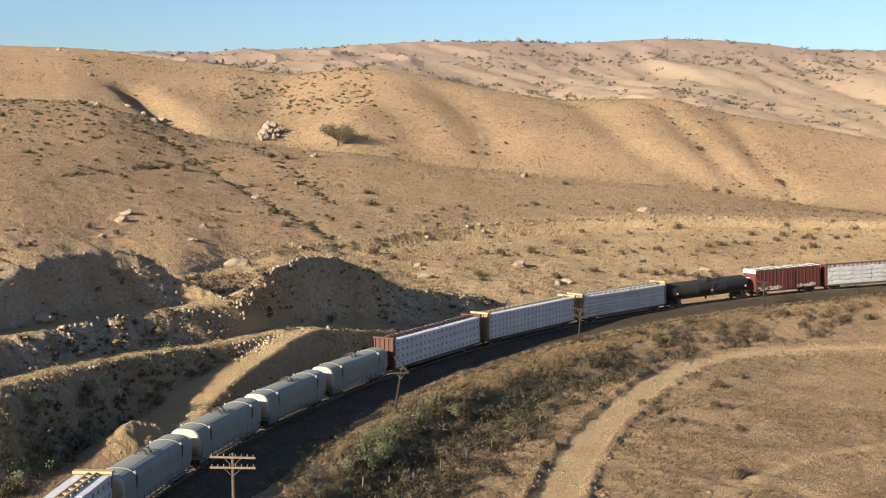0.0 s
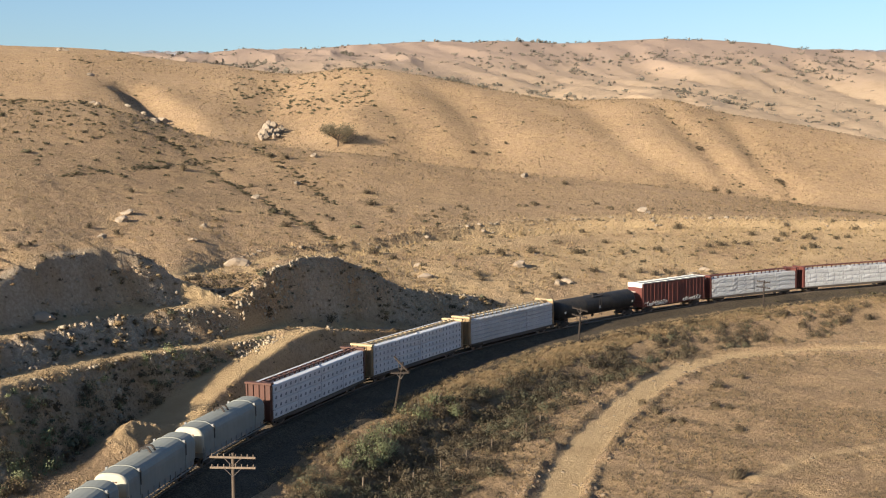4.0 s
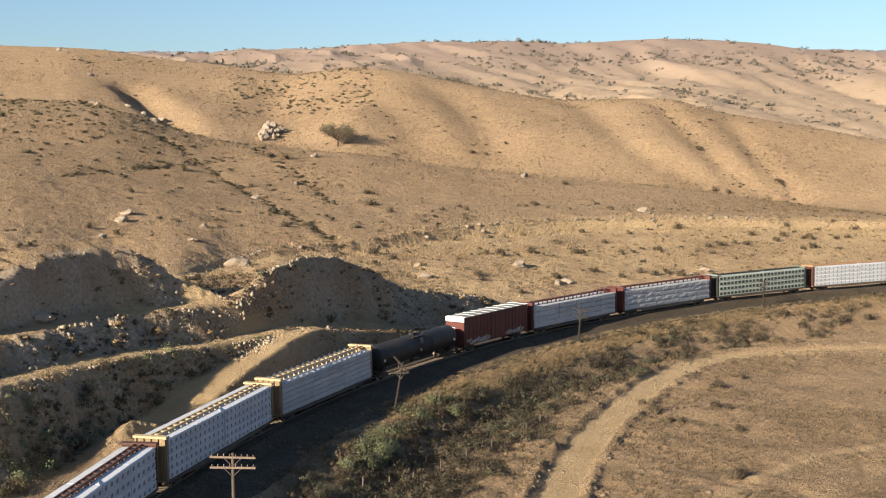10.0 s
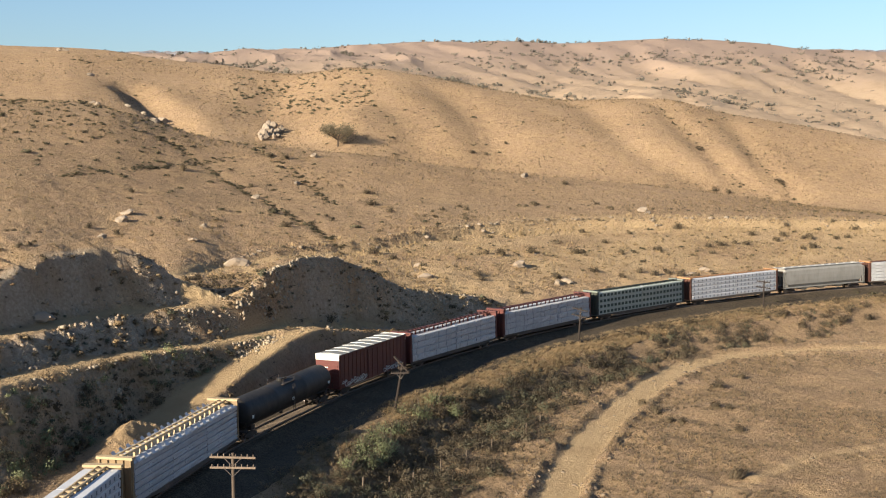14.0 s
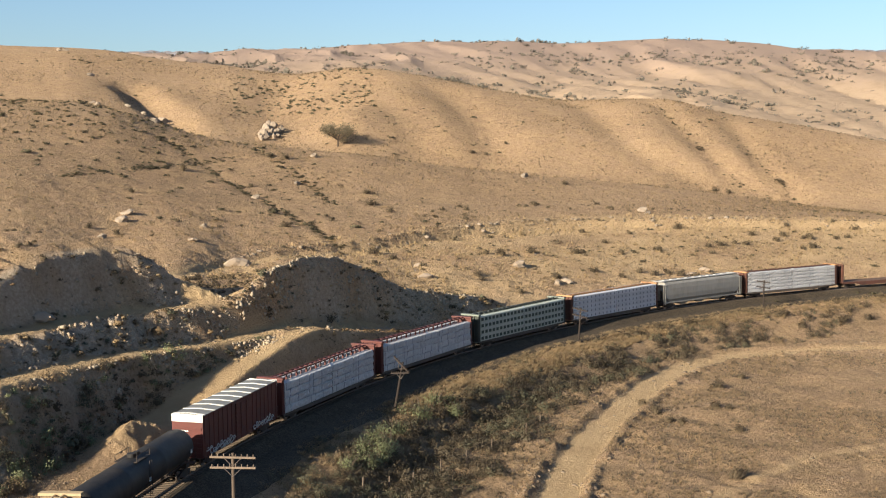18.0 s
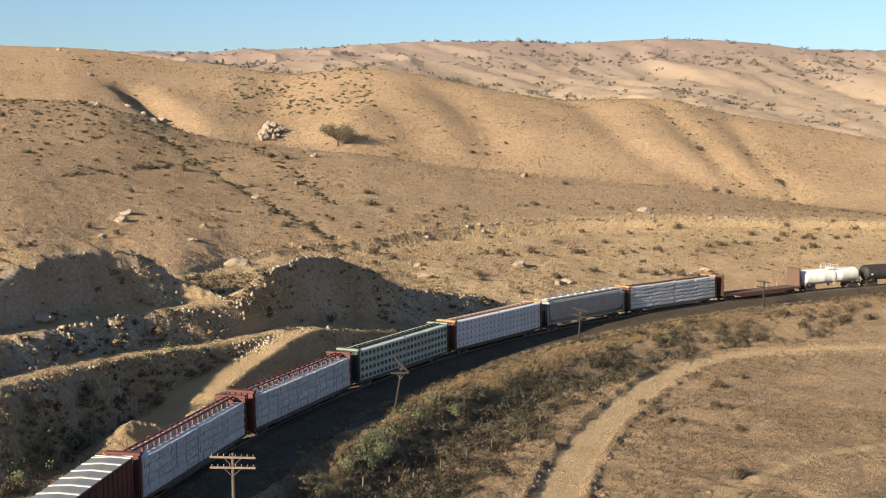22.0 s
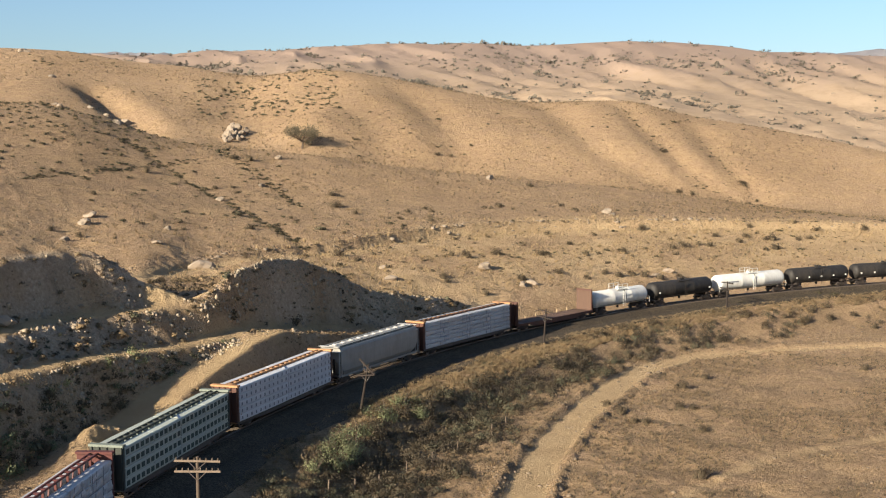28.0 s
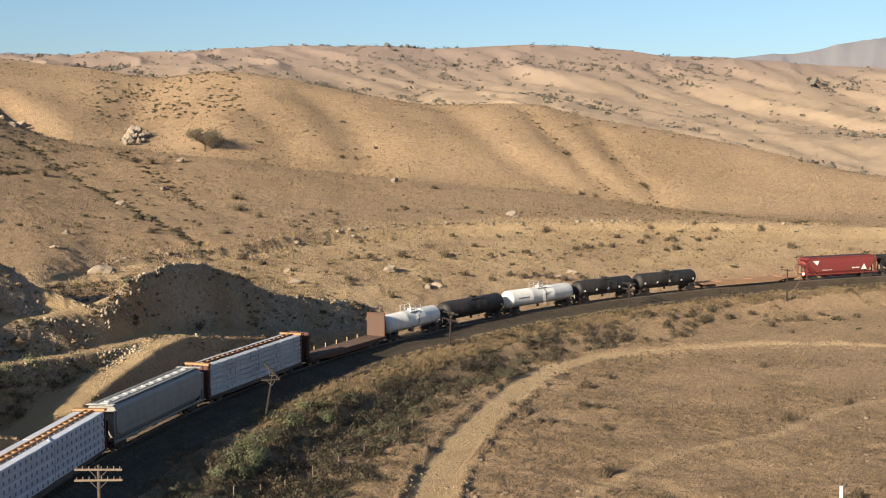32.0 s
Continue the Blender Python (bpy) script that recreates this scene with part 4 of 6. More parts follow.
# ---- tank cars ----
def tank_car(a, b, paint, words, radius=1.42, platform=False, placards=0, script=False):
    car, h = start_car("tank_car", a, b, words, "tank car", 2.4)
    L, cz = h - 0.85, 1.12 + radius
    ends = [(0.0, 0.02), (0.05, 0.45), (0.16, 0.72), (0.34, 0.90), (0.6, 0.985), (0.8, 1.0)]
    prof = [(-L + x, r * radius) for x, r in ends] + [(-L * 0.33, radius), (-L * 0.325, radius + 0.012), (-L * 0.31, radius), (L * 0.33, radius), (L * 0.335, radius + 0.012), (L * 0.35, radius)] + [(L - x, r * radius) for x, r in reversed(ends)]
    tank = part("tank", lathe(bmesh.new(), prof, cz), paint, car, smooth_faces=True)
    for sx in (-1, 1):
        c = sx * (h - 2.4)
        part("saddle", prism(bmesh.new(), [(-1.25, 1.0), (-1.3, 1.45), (-0.9, 1.30), (0.9, 1.30), (1.3, 1.45), (1.25, 1.0)], c - 0.35, c + 0.35), IRON, car)
        part("stub_sill", block(*sorted((sx * (h - 0.5), sx * (h - 4.2))), -0.32, 0.32, 0.66, 1.12), IRON, car)
        part("end_platform", block(*sorted((sx * (h - 0.7), sx * (h - 1.5))), -1.4, 1.4, 1.0, 1.08), IRON, car)
        bm = bmesh.new()
        x = sx * (h - 0.78)
        for y in (-1.35, -0.5, 0.5, 1.35):
            bar(bm, (x, y, 1.08), (x, y, 2.0), 0.04)
        bar(bm, (x, -1.35, 2.0), (x, 1.35, 2.0), 0.04)
        part("handrail", bm, paint if paint is WHITE else IRON, car)
    # manway and valve housing, walk platform with rails, ladder
    man = part("manway", tube(bmesh.new(), (0, 0, cz + radius - 0.1), (0, 0, cz + radius + 0.28), 0.36, 14), paint, tank)
    part("valve_housing", tube(bmesh.new(), (0.95, 0, cz + radius - 0.1), (0.95, 0, cz + radius + 0.2), 0.24, 12), paint, tank)
    top = cz + radius
    bm = bmesh.new()
    for y in (-0.95, 0.5):
        box(bm, -1.15, 1.5, y, y + 0.45, top - 0.2, top - 0.14)
    part("top_platform", bm, IRON if paint is BLACK else GREY, car)
    if platform:
        for y in (-0.95, 0.95):
            bm = bmesh.new()
            for x in (-1.1, 0.15, 1.45):
                bar(bm, (x, y, top - 0.15), (x, y, top + 0.75), 0.06)
            for z in (top + 0.3, top + 0.75):
                bar(bm, (-1.1, y, z), (1.45, y, z), 0.06)
            part("platform_rail", bm, paint, car)
        part("body_band", lathe(bmesh.new(), [(0.5, radius + 0.005), (0.5, radius + 0.035), (0.75, radius + 0.035), (0.75, radius + 0.005)], cz), GREY, tank)
    else:
        bm = bmesh.new()
        for y in (-0.9, 0.9):
            for x in (-1.1, 1.45):
                bar(bm, (x, y, top - 0.2), (x, y, top + 0.35), 0.04)
            bar(bm, (-1.1, y, top + 0.35), (1.45, y, top + 0.35), 0.04)
        part("platform_rail", bm, IRON, car)
    ladder(car, 0.15, -radius - 0.03, 1.0, top - 0.25, paint if paint is not BLACK else IRON)
    bm = bmesh.new()
    for y in (-radius * 0.86, radius * 0.86):
        tube(bm, (-L + 0.8, y, 1.55), (L - 0.8, y, 1.55), 0.03, 6)
    part("side_handrail", bm, IRON, car)
    part("bottom_outlet", tube(bmesh.new(), (0, 0, 0.7), (0, 0, 1.2), 0.2, 10), IRON, car)
    for k in range(placards):
        x = -L + 1.2 + (2 * L - 2.4) * k / max(1, placards - 1)
        part("placard", block(x - 0.16, x + 0.16, -radius - 0.03, -radius + 0.03, cz - 0.42, cz - 0.12), WHITE, tank)
    if script:
        bm = bmesh.new()
        for k in range(9):
            x = -L + 1.9 + 0.32 * k
            box(bm, x, x + 0.24, -radius - 0.012, -radius + 0.05, cz + 0.02, cz + 0.26)
        part("lettering_bars", bm, WRAP_DARK, tank)
    return car


# ---- red boxcar with pale roof ----
def scrawl(rnd, x0, x1, z0, z1, y):
    """Looping paint strokes, no letters."""
    bm = bmesh.new()
    x, last = x0, None
    while x < x1:
        w, hgt = rnd.uniform(0.35, 0.7), rnd.uniform(0.5, 1.0) * (z1 - z0)
        pts = [(x + w * (0.5 + 0.5 * math.cos(t)), z0 + hgt * (0.5 + 0.5 * math.sin(t))) for t in (rnd.uniform(0, 1) + 0.7 * k for k in range(rnd.randint(5, 8)))]
        pts, last = ([last] if last else []) + pts, pts[-1]
        for p, q in zip(pts[:-1], pts[1:]):
            bar(bm, (p[0], y, p[1]), (q[0], y, q[1]), 0.06)
        x += w * 1.15
    return bm


def box_car(a, b):
    car, h = start_car("boxcar", a, b, "faded red boxcar with white-striped roof and scrawled sides", "boxcar", 2.9)
    L, W, Z = h - 0.75, 1.5, 4.78
    part("centre_sill", block(-h + 0.5, h - 0.5, -0.3, 0.3, 0.62, 1.0), IRON, car)
    body = part("body", block(-L, L, -W, W, 0.98, Z), RED, car, bevel=0.03)
    post = mesh_of("side_post", block(-0.06, 0.06, -0.05, 0.02, 1.0, Z - 0.1), RED)
    x = -L + 0.35
    while x < L - 0.2:
        if abs(x) > 1.75:
            for y, a in ((-W, 0.0), (W, math.pi)):
                place("side_post", post, body, (x, y, 0), turn=a)
        x += 0.92
    for y in (-W - 0.06, W + 0.06):
        d = part("sliding_door", block(-1.55, 1.55, y - 0.04, y + 0.04, 1.05, Z - 0.25), RED, car, "red corrugated sliding door")
        bm = bmesh.new()
        for k in range(7):
            z = 1.4 + 0.45 * k
            box(bm, -1.5, 1.5, y - 0.07, y + 0.07, z - 0.06, z + 0.06)
        for x in (-0.6, 0.6):
            bar(bm, (x, y - 0.09, 1.1), (x, y - 0.09, Z - 0.3), 0.05)
        part("door_ribs", bm, RED, d)
    for sx in (-1, 1):
        bm = bmesh.new()
        for k in range(6):
            z = 1.35 + 0.45 * k
            box(bm, *sorted((sx * L, sx * (L + 0.06))), -W + 0.15, W - 0.15, z - 0.12, z + 0.12)
        e = part("end_corrugation", bm, RED, body)
        part("white_end_band", block(*sorted((sx * (L + 0.02), sx * (L - 0.02))), -W - 0.012, W + 0.012, 4.22, 4.9), WHITE, body, "white-painted end band")
        ladder(car, sx * (L - 0.35), -W - 0.12, 0.85, 2.2, RED)
    roof = part("roof", prism(bmesh.new(), [(-W - 0.04, Z), (-W - 0.04, Z + 0.06), (0, Z + 0.16), (W + 0.04, Z + 0.06), (W + 0.04, Z)], -L, L), ROOF, car, "grey galvanised roof with white ribs")
    for k in range(9):
        x = -L + 0.4 + (2 * L - 0.9) * k / 8
        part("roof_rib", prism(bmesh.new(), [(-W - 0.05, Z + 0.02), (-W - 0.05, Z + 0.10), (0, Z + 0.20), (W + 0.05, Z + 0.10), (W + 0.05, Z + 0.02)], x - 0.13, x + 0.13), WHITE, roof)
    rnd = random.Random(5)
    part("scrawl", scrawl(rnd, -L + 0.5, -2.2, 1.1, 1.9, -W - 0.1), GRAFFITI, body, "pale spray-painted loops")
    part("scrawl", scrawl(rnd, 2.2, L - 1.2, 1.15, 1.95, -W - 0.1), GRAFFITI, body)
    bm = bmesh.new()
    for k in range(4):
        box(bm, -L - 0.07, -L - 0.062, -0.1 + 0.22 * k, 0.06 + 0.22 * k, 3.35, 3.47)
    part("lettering_bars", bm, WHITE, body)
    return car


# ---- hoppers ----
def hopper_body(bm, outline, top_x, low_x, z_low, z_slope):
    """A body whose end sheets slope in below z_slope."""
    loops = []
    for sx in (-1, 1):
        loops.append([bm.verts.new((sx * (top_x if z >= z_slope else low_x + (top_x - low_x) * (z - z_low) / (z_slope - z_low)), y, z)) for y, z in outline])
    n = len(outline)
    for k in range(n):
        bm.faces.new((loops[0][k], loops[0][(k + 1) % n], loops[1][(k + 1) % n], loops[1][k]))
    for loop in loops:
        c = bm.verts.new(sum((v.co for v in loop), Vector()) / n)
        for k in range(n):
            bm.faces.new((loop[k], loop[(k + 1) % n], c))
    bmesh.ops.recalc_face_normals(bm, faces=bm.faces)
    return bm


def hopper_car(a, b, paint, words, covered=True, bays=4, logos=None, top=4.55, ribs=False):
    car, h = start_car("hopper_car", a, b, words, "hopper car", 2.7)
    L = h - 0.8
    part("centre_sill", block(-h + 0.5, h - 0.5, -0.3, 0.3, 0.66, 1.02), IRON, car)
    half = [(1.15, 1.15), (1.46, 1.65), (1.53, 2.4), (1.53, 3.4), (1.46, top - 0.42)]
    cap = [(1.3, top - 0.14), (0.75, top)] if covered else [(1.5, top - 0.06)]
    right = half + cap
    inset, knee = (1.5, 2.3) if covered else (3.1, 3.0)
    outline = [(y, z) for y, z in right] + [(-y, z) for y, z in reversed(right)]
    body = part("body", hopper_body(bmesh.new(), outline, L - 0.35 if covered else L - 0.5, L - inset, 1.15, knee), paint, car)
    for y in (-1.47, 1.41):
        part("side_sill", block(-L, L, y, y + 0.06, 0.98, 1.22), paint, car)
    for sx in (-1, 1):
        part("end_platform", block(*sorted((sx * L, sx * (L - 2.2))), -1.45, 1.45, 1.02, 1.12), IRON, car)
        for y in (-1.42, 1.42):
            part("corner_post", block(*sorted((sx * L, sx * (L - 0.16))), y - 0.07, y + 0.07, 1.1, top - 0.5), paint, car)
            bm = bmesh.new()
            bar(bm, (sx * (L - inset + 0.8), y, 1.2), (sx * (L - 0.6), y, knee), 0.12)
            part("end_brace", bm, paint, car)
        part("end_beam", block(*sorted((sx * (L + 0.02), sx * (L - 0.7))), -1.5, 1.5, top - 0.56, top - 0.44), ROOF_PALE if covered else paint, car)
        bm = bmesh.new()
        bar(bm, (sx * (L - 0.35), -0.5, 1.12), (sx * (L - 0.35), -0.5, 3.1), 0.16)
        bar(bm, (sx * (L - 0.35), 0.5, 1.12), (sx * (L - 0.35), 0.5, 3.1), 0.16)
        part("slope_struts", bm, IRON, car)
        ladder(car, sx * (L - 0.12), -1.53, 0.85, top - 0.5, paint)
    for k in range(bays):
        x = -(L - 3.4) + 2 * (L - 3.4) * (k + 0.5) / bays
        w = (L - 3.4) / bays
        bm = bmesh.new()
        v = [bm.verts.new(p) for p in ((x - w, -1.15, 1.25), (x + w, -1.15, 1.25), (x + w, 1.15, 1.25), (x - w, 1.15, 1.25), (x - 0.35, -0.7, 0.45), (x + 0.35, -0.7, 0.45), (x + 0.35, 0.7, 0.45), (x - 0.35, 0.7, 0.45))]
        for f in ((0, 1, 2, 3), (7, 6, 5, 4), (0, 4, 5, 1), (1, 5, 6, 2), (2, 6, 7, 3), (3, 7, 4, 0)):
            bm.faces.new([v[i] for i in f])
        bmesh.ops.recalc_face_normals(bm, faces=bm.faces)
        part("discharge_gate", bm, paint, car)
    if covered:
        roof = part("roof_trough", block(-L + 0.8, L - 0.8, -0.42, 0.42, top - 0.02, top + 0.10), ROOF_PALE, car)
        n = 10
        hatch = mesh_of("hatch_cover", tube(bmesh.new(), (0, 0, top + 0.08), (0, 0, top + 0.2), 0.36, 10, 0.28), ROOF_PALE)
        for k in range(n):
            place("hatch_cover", hatch, roof, (-L + 1.5 + (2 * L - 3.0) * k / (n - 1), 0, 0))
        for y in (-1.05, 0.62):
            bm = block(-L + 0.5, L - 0.5, y, y + 0.43, top + 0.06, top + 0.10)
            x = -L + 0.6
            while x < L - 0.5:
                box(bm, x - 0.04, x + 0.04, y, y + 0.4, top - 0.16, top + 0.06)
                x += 1.6
            part("running_board", bm, ROOF, car)
        for sx in (-1, 1):
            part("running_board", block(*sorted((sx * (L + 0.05), sx * (L - 0.5))), -1.4, 1.4, top + 0.06, top + 0.10), ROOF_PALE, car)
    else:
        part("load", block(-L + 0.8, L - 0.8, -1.38, 1.38, top - 0.2, top - 0.03), IRON, car)
        bm = bmesh.new()
        for y in (-1.55, 1.49):
            box(bm, -L + 0.5, L - 0.5, y, y + 0.06, top - 0.16, top + 0.02)
        part("top_chord", bm, paint, car)
    if logos is not None:
        bm = bmesh.new()
        for k in range(6):
            box(bm, L * 0.30 + 0.3 * k, L * 0.30 + 0.24 + 0.3 * k, -1.56, -1.52, 2.05, 2.25)
        v = [bm.verts.new(p) for p in ((L * 0.55, -1.56, 1.7), (L * 0.55 + 1.5, -1.56, 1.7), (L * 0.55 + 0.75, -1.56, 2.9))]
        bm.faces.new(v)
        for k in range(5):
            box(bm, -L * 0.55 + 0.5 * k, -L * 0.55 + 0.25 + 0.5 * k, -1.56, -1.52, 1.85, 2.0)
        part("painted_emblem", bm, logos, body, "white painted emblem and bars")
        bm = bmesh.new()
        v = [bm.verts.new(p) for p in ((-L + 1.5, -1.56, 3.9), (-L + 3.1, -1.56, 3.9), (-L + 2.6, -1.56, 2.9))]
        bm.faces.new(v)
        part("painted_emblem", bm, logos, body)
    return car


# ---- flat cars ----
def bulkhead_flat(a, b):
    car, h = start_car("bulkhead_flatcar", a, b, "empty brown bulkhead flatcar with tall plate ends", "flatcar", 2.9)
    L = h - 0.7
    part("centre_sill", block(-h + 0.5, h - 0.5, -0.3, 0.3, 0.62, 1.0), IRON, car)
    part("deck", block(-L, L, -1.5, 1.5, 1.0, 1.16), BROWN, car)
    for y in (-1.58, 1.50):
        part("side_sill", plate(bmesh.new(), [(-L, 1.2), (-L, 0.86), (-L + 3, 0.82), (-L + 4.6, 0.5), (L - 4.6, 0.5), (L - 3, 0.82), (L, 0.86), (L, 1.2)], y, y + 0.08), BROWN, car)
    for sx in (-1, 1):
        bh = part("bulkhead", block(*sorted((sx * (L - 0.05), sx * (L - 0.22))), -1.48, 1.48, 1.16, 4.55), BROWN, car, "tall brown steel bulkhead")
        bm = bmesh.new()
        for y in (-1.35, -0.7, 0.0, 0.7, 1.35):
            plate(bm, [(sx * (L - 0.05), 1.0), (sx * (L + 0.28), 1.0), (sx * (L + 0.02), 4.5), (sx * (L - 0.05), 4.5)], y - 0.05, y + 0.05)
        part("stiffener", bm, BROWN, bh)
        part("bulkhead_planks", block(*sorted((sx * (L - 0.22), sx * (L - 0.30))), -1.4, 1.4, 1.2, 4.3), PLANK, bh)
    stake = mesh_of("stake", block(-0.05, 0.05, -0.05, 0.05, 1.16, 1.75), YELLOW)
    for k in range(6):
        place("stake", stake, car, (-L * 0.7 + 0.28 * L * k, 1.44, 0))
    n = 42
    board = mesh_of("deck_board", block(-0.2, 0.2, -1.45, 1.45, 1.16, 1.2), PLANK)
    for k in range(n):
        place("deck_board", board, car, (-L + 0.6 + (2 * L - 1.2) * (k + 0.5) / n, 0, 0))
    ladder(car, -L + 0.25, -1.62, 0.7, 1.7, BROWN)
    return car


def low_flat(a, b):
    car, h = start_car("flatcar", a, b, "long empty flatcar with rusty orange deck", "flatcar", 3.2)
    L = h - 0.7
    part("centre_sill", block(-h + 0.5, h - 0.5, -0.35, 0.35, 0.6, 1.0), IRON, car)
    part("deck", block(-L, L, -1.42, 1.42, 0.98, 1.12), RUST, car)
    for y in (-1.5, 1.42):
        part("side_sill", plate(bmesh.new(), [(-L, 1.2), (-L, 0.9), (-L + 4, 0.84), (-L + 6, 0.55), (L - 6, 0.55), (L - 4, 0.84), (L, 0.9), (L, 1.2)], y, y + 0.08), RUST, car)
    for x in (-L * 0.62, 0.0, L * 0.62):
        bm = block(x - 0.16, x + 0.16, -1.3, 1.3, 1.12, 1.26)
        for y in (-1.25, 1.25):
            box(bm, x - 0.14, x + 0.14, y - 0.12, y + 0.12, 1.26, 1.42)
        part("container_pedestal", bm, RUST, car)
    for sx in (-1, 1):
        bm = bmesh.new()
        for y in (-1.3, 1.3):
            bar(bm, (sx * (L - 0.1), y, 1.1), (sx * (L - 0.1), y, 1.8), 0.06)
        bar(bm, (sx * (L - 0.1), -1.3, 1.75), (sx * (L - 0.1), 1.3, 1.75), 0.05)
        part("brake_stand", bm, RUST, car)
    return car


SILL = painted("grimy_sill", (0.075, 0.06, 0.05), (0.15, 0.12, 0.09), 0.8)
WRAP_SHADE = painted("green_print_squares", (0.035, 0.05, 0.04), (0.07, 0.09, 0.072), 0.6)
GREY_DARK = painted("grime_grey_paint", (0.22, 0.22, 0.21), (0.12, 0.11, 0.10), 0.7)
COVER = painted("hood_grey_paint", (0.225, 0.23, 0.205), (0.15, 0.152, 0.135), 0.65, amount=0.6)
ROOF = painted("galvanised_roof", (0.16, 0.16, 0.15), (0.24, 0.235, 0.22), 0.6, 0.0)
ROOF_PALE = painted("pale_roof_paint", (0.46, 0.44, 0.40), (0.30, 0.28, 0.25), 0.6)
PLANK = painted("deck_planks", (0.13, 0.078, 0.055), (0.09, 0.06, 0.045), 0.9, vary=0.3)
RUST = painted("rust_orange_paint", (0.31, 0.175, 0.095), (0.2, 0.12, 0.075), 0.8)
CHALK = painted("chalky_pale_wrap", (0.47, 0.465, 0.46), (0.29, 0.285, 0.28), 0.4, scale=3.0, vary=0.15)

centerbeam_car(-180.8, -156.36, YELLOW, "yellow", WRAP, "dot", 4, 4, 4.45, "yellow centre-beam car stacked with white-wrapped lumber")
for k in range(4):
    coil_car(-156.36 + 15.22 * k, -156.36 + 15.22 * (k + 1))
centerbeam_car(-95.47, -71.24, BROWN, "brown", WRAP, "dot", 4, 4, 4.42, "brown centre-beam car stacked with white-wrapped lumber")
centerbeam_car(-71.24, -46.35, YELLOW, "yellow", WRAP, "tick", 4, 5, 4.45, "yellow centre-beam car stacked with white-wrapped lumber")
centerbeam_car(-46.35, -22.49, YELLOW, "yellow", CHALK, "line", 3, 6, 4.2, "yellow centre-beam car, pale lumber with folded wrap along its top", flaps=True)
tank_car(-22.49, -0.79, BLACK, "long black tank car", 1.5, placards=3)
box_car(-0.79, 17.08)
centerbeam_car(17.08, 41.14, RED, "red", CHALK, "seam", 4, 4, 4.12, "red centre-beam car stacked with large white-wrapped packs")
centerbeam_car(41.14, 65.92, RED, "red", CHALK, "seam", 5, 4, 4.12, "red centre-beam car stacked with crumpled white packs")
centerbeam_car(65.92, 90.44, GREEN, "green", WRAP_GREEN, "window", 4, 4, 4.45, "pale green centre-beam car with green-printed lumber packs")
centerbeam_car(90.44, 114.83, ORANGE, "orange", WRAP, "tick", 2, 5, 4.5, "faded orange centre-beam car with white packs printed in small dark ticks")
hopper_car(114.83, 136.28, GREY, "grey covered hopper car with pale roof hatches", True, 3)
centerbeam_car(136.28, 161.03, BROWN, "brown", CHALK, "seam", 4, 6, 4.5, "brown centre-beam car stacked with crumpled white lumber packs", rung=ORANGE)
bulkhead_flat(161.03, 182.28)
tank_car(182.28, 197.63, WHITE, "short white tank car with railed top platform", 1.38, platform=True)
tank_car(197.63, 214.68, BLACK, "black tank car with grimy underside", 1.45, placards=2)
tank_car(214.68, 233.32, WHITE, "clean white tank car with dark lettering bars", 1.45, platform=True, script=True)
tank_car(233.32, 249.57, BLACK, "black tank car with white placards", 1.45, placards=5)
tank_car(249.57, 266.3, BLACK, "black tank car with white placards", 1.45, placards=5)
low_flat(266.3, 293.16)
red_hopper = hopper_car(293.16, 312.12, BRIGHT_RED, "dark red open hopper with white emblem", False, 3, WHITE, 4.6)
hopper_car(312.12, 331.0, BLACK, "black open hopper car", False, 3, None, 4.3)

# small red disc with its own emission, low on the hopper's end
m_glow, n_, l_, b_ = material("red_disc_glow", 0.3)
b_.inputs["Base Color"].default_value = (0.8, 0.05, 0.04, 1)
b_.inputs["Emission Color"].default_value = (1.0, 0.10, 0.06, 1)
b_.inputs["Emission Strength"].default_value = 14.0
part("red_disc", tube(bmesh.new(), (-9.2, -1.0, 1.35), (-8.9, -1.0, 1.35), 0.24, 12), m_glow, red_hopper, "small glowing red disc")


# ---- the railway: ballast, ties, rails ----
def ribbon(name, s0, s1, step, section, mat, parent=None, label="", ragged=0.0):
    """A cross-section of (side, height over rail) carried along the track."""
    ss = np.arange(s0, s1 + 0.01, step)
    verts, faces = [], []
    m = len(section)
    for s in ss:
        for k, (side, up) in enumerate(section):
            x, y, z = on_track(s, side + ragged * (k in (0, 1)) * float(fbm(np.array([s]), np.array([0.0]), 5.0, 201, 3)[0]), up)
            verts.append((float(x), float(y), float(z)))
    for i in range(len(ss) - 1):
        for k in range(m - 1):
            a = i * m + k
            faces.append((a, a + 1, a + m + 1, a + m))
    me = bpy.data.meshes.new(name)
    me.from_pydata(verts, [], faces)
    bm = bmesh.new()
    bm.from_mesh(me)
    bmesh.ops.recalc_face_normals(bm, faces=bm.faces)
    bm.to_mesh(me)
    bm.free()
    me.materials.append(mat)
    return place(name, me, parent, label=label)


ballast = ribbon("ballast", -340, 440, 1.0, [(-7.4, -1.25), (-6.6, -0.86), (-3.6, -0.74), (-1.9, -0.17), (1.9, -0.17), (3.4, -0.72), (4.6, -0.80), (5.2, -1.2)], BALLAST, ragged=0.7)
tagged(ballast, "grey crushed-stone ballast bed along the curve", "ballast", kind="structure")
track = tagged(new("railway_track"), "single railway track curving on timber ties", "railway", kind="structure")
head = [(-0.036, -0.17), (-0.07, -0.155), (-0.012, -0.13), (-0.012, -0.05), (-0.036, -0.035), (-0.036, 0.0), (0.036, 0.0), (0.036, -0.035), (0.012, -0.05), (0.012, -0.13), (0.07, -0.155), (0.07, -0.17)]
for side in (-0.753, 0.753):
    ribbon("rail", -340, 440, 2.0, [(side + a, b) for a, b in head], STEEL, track, "polished steel rail")
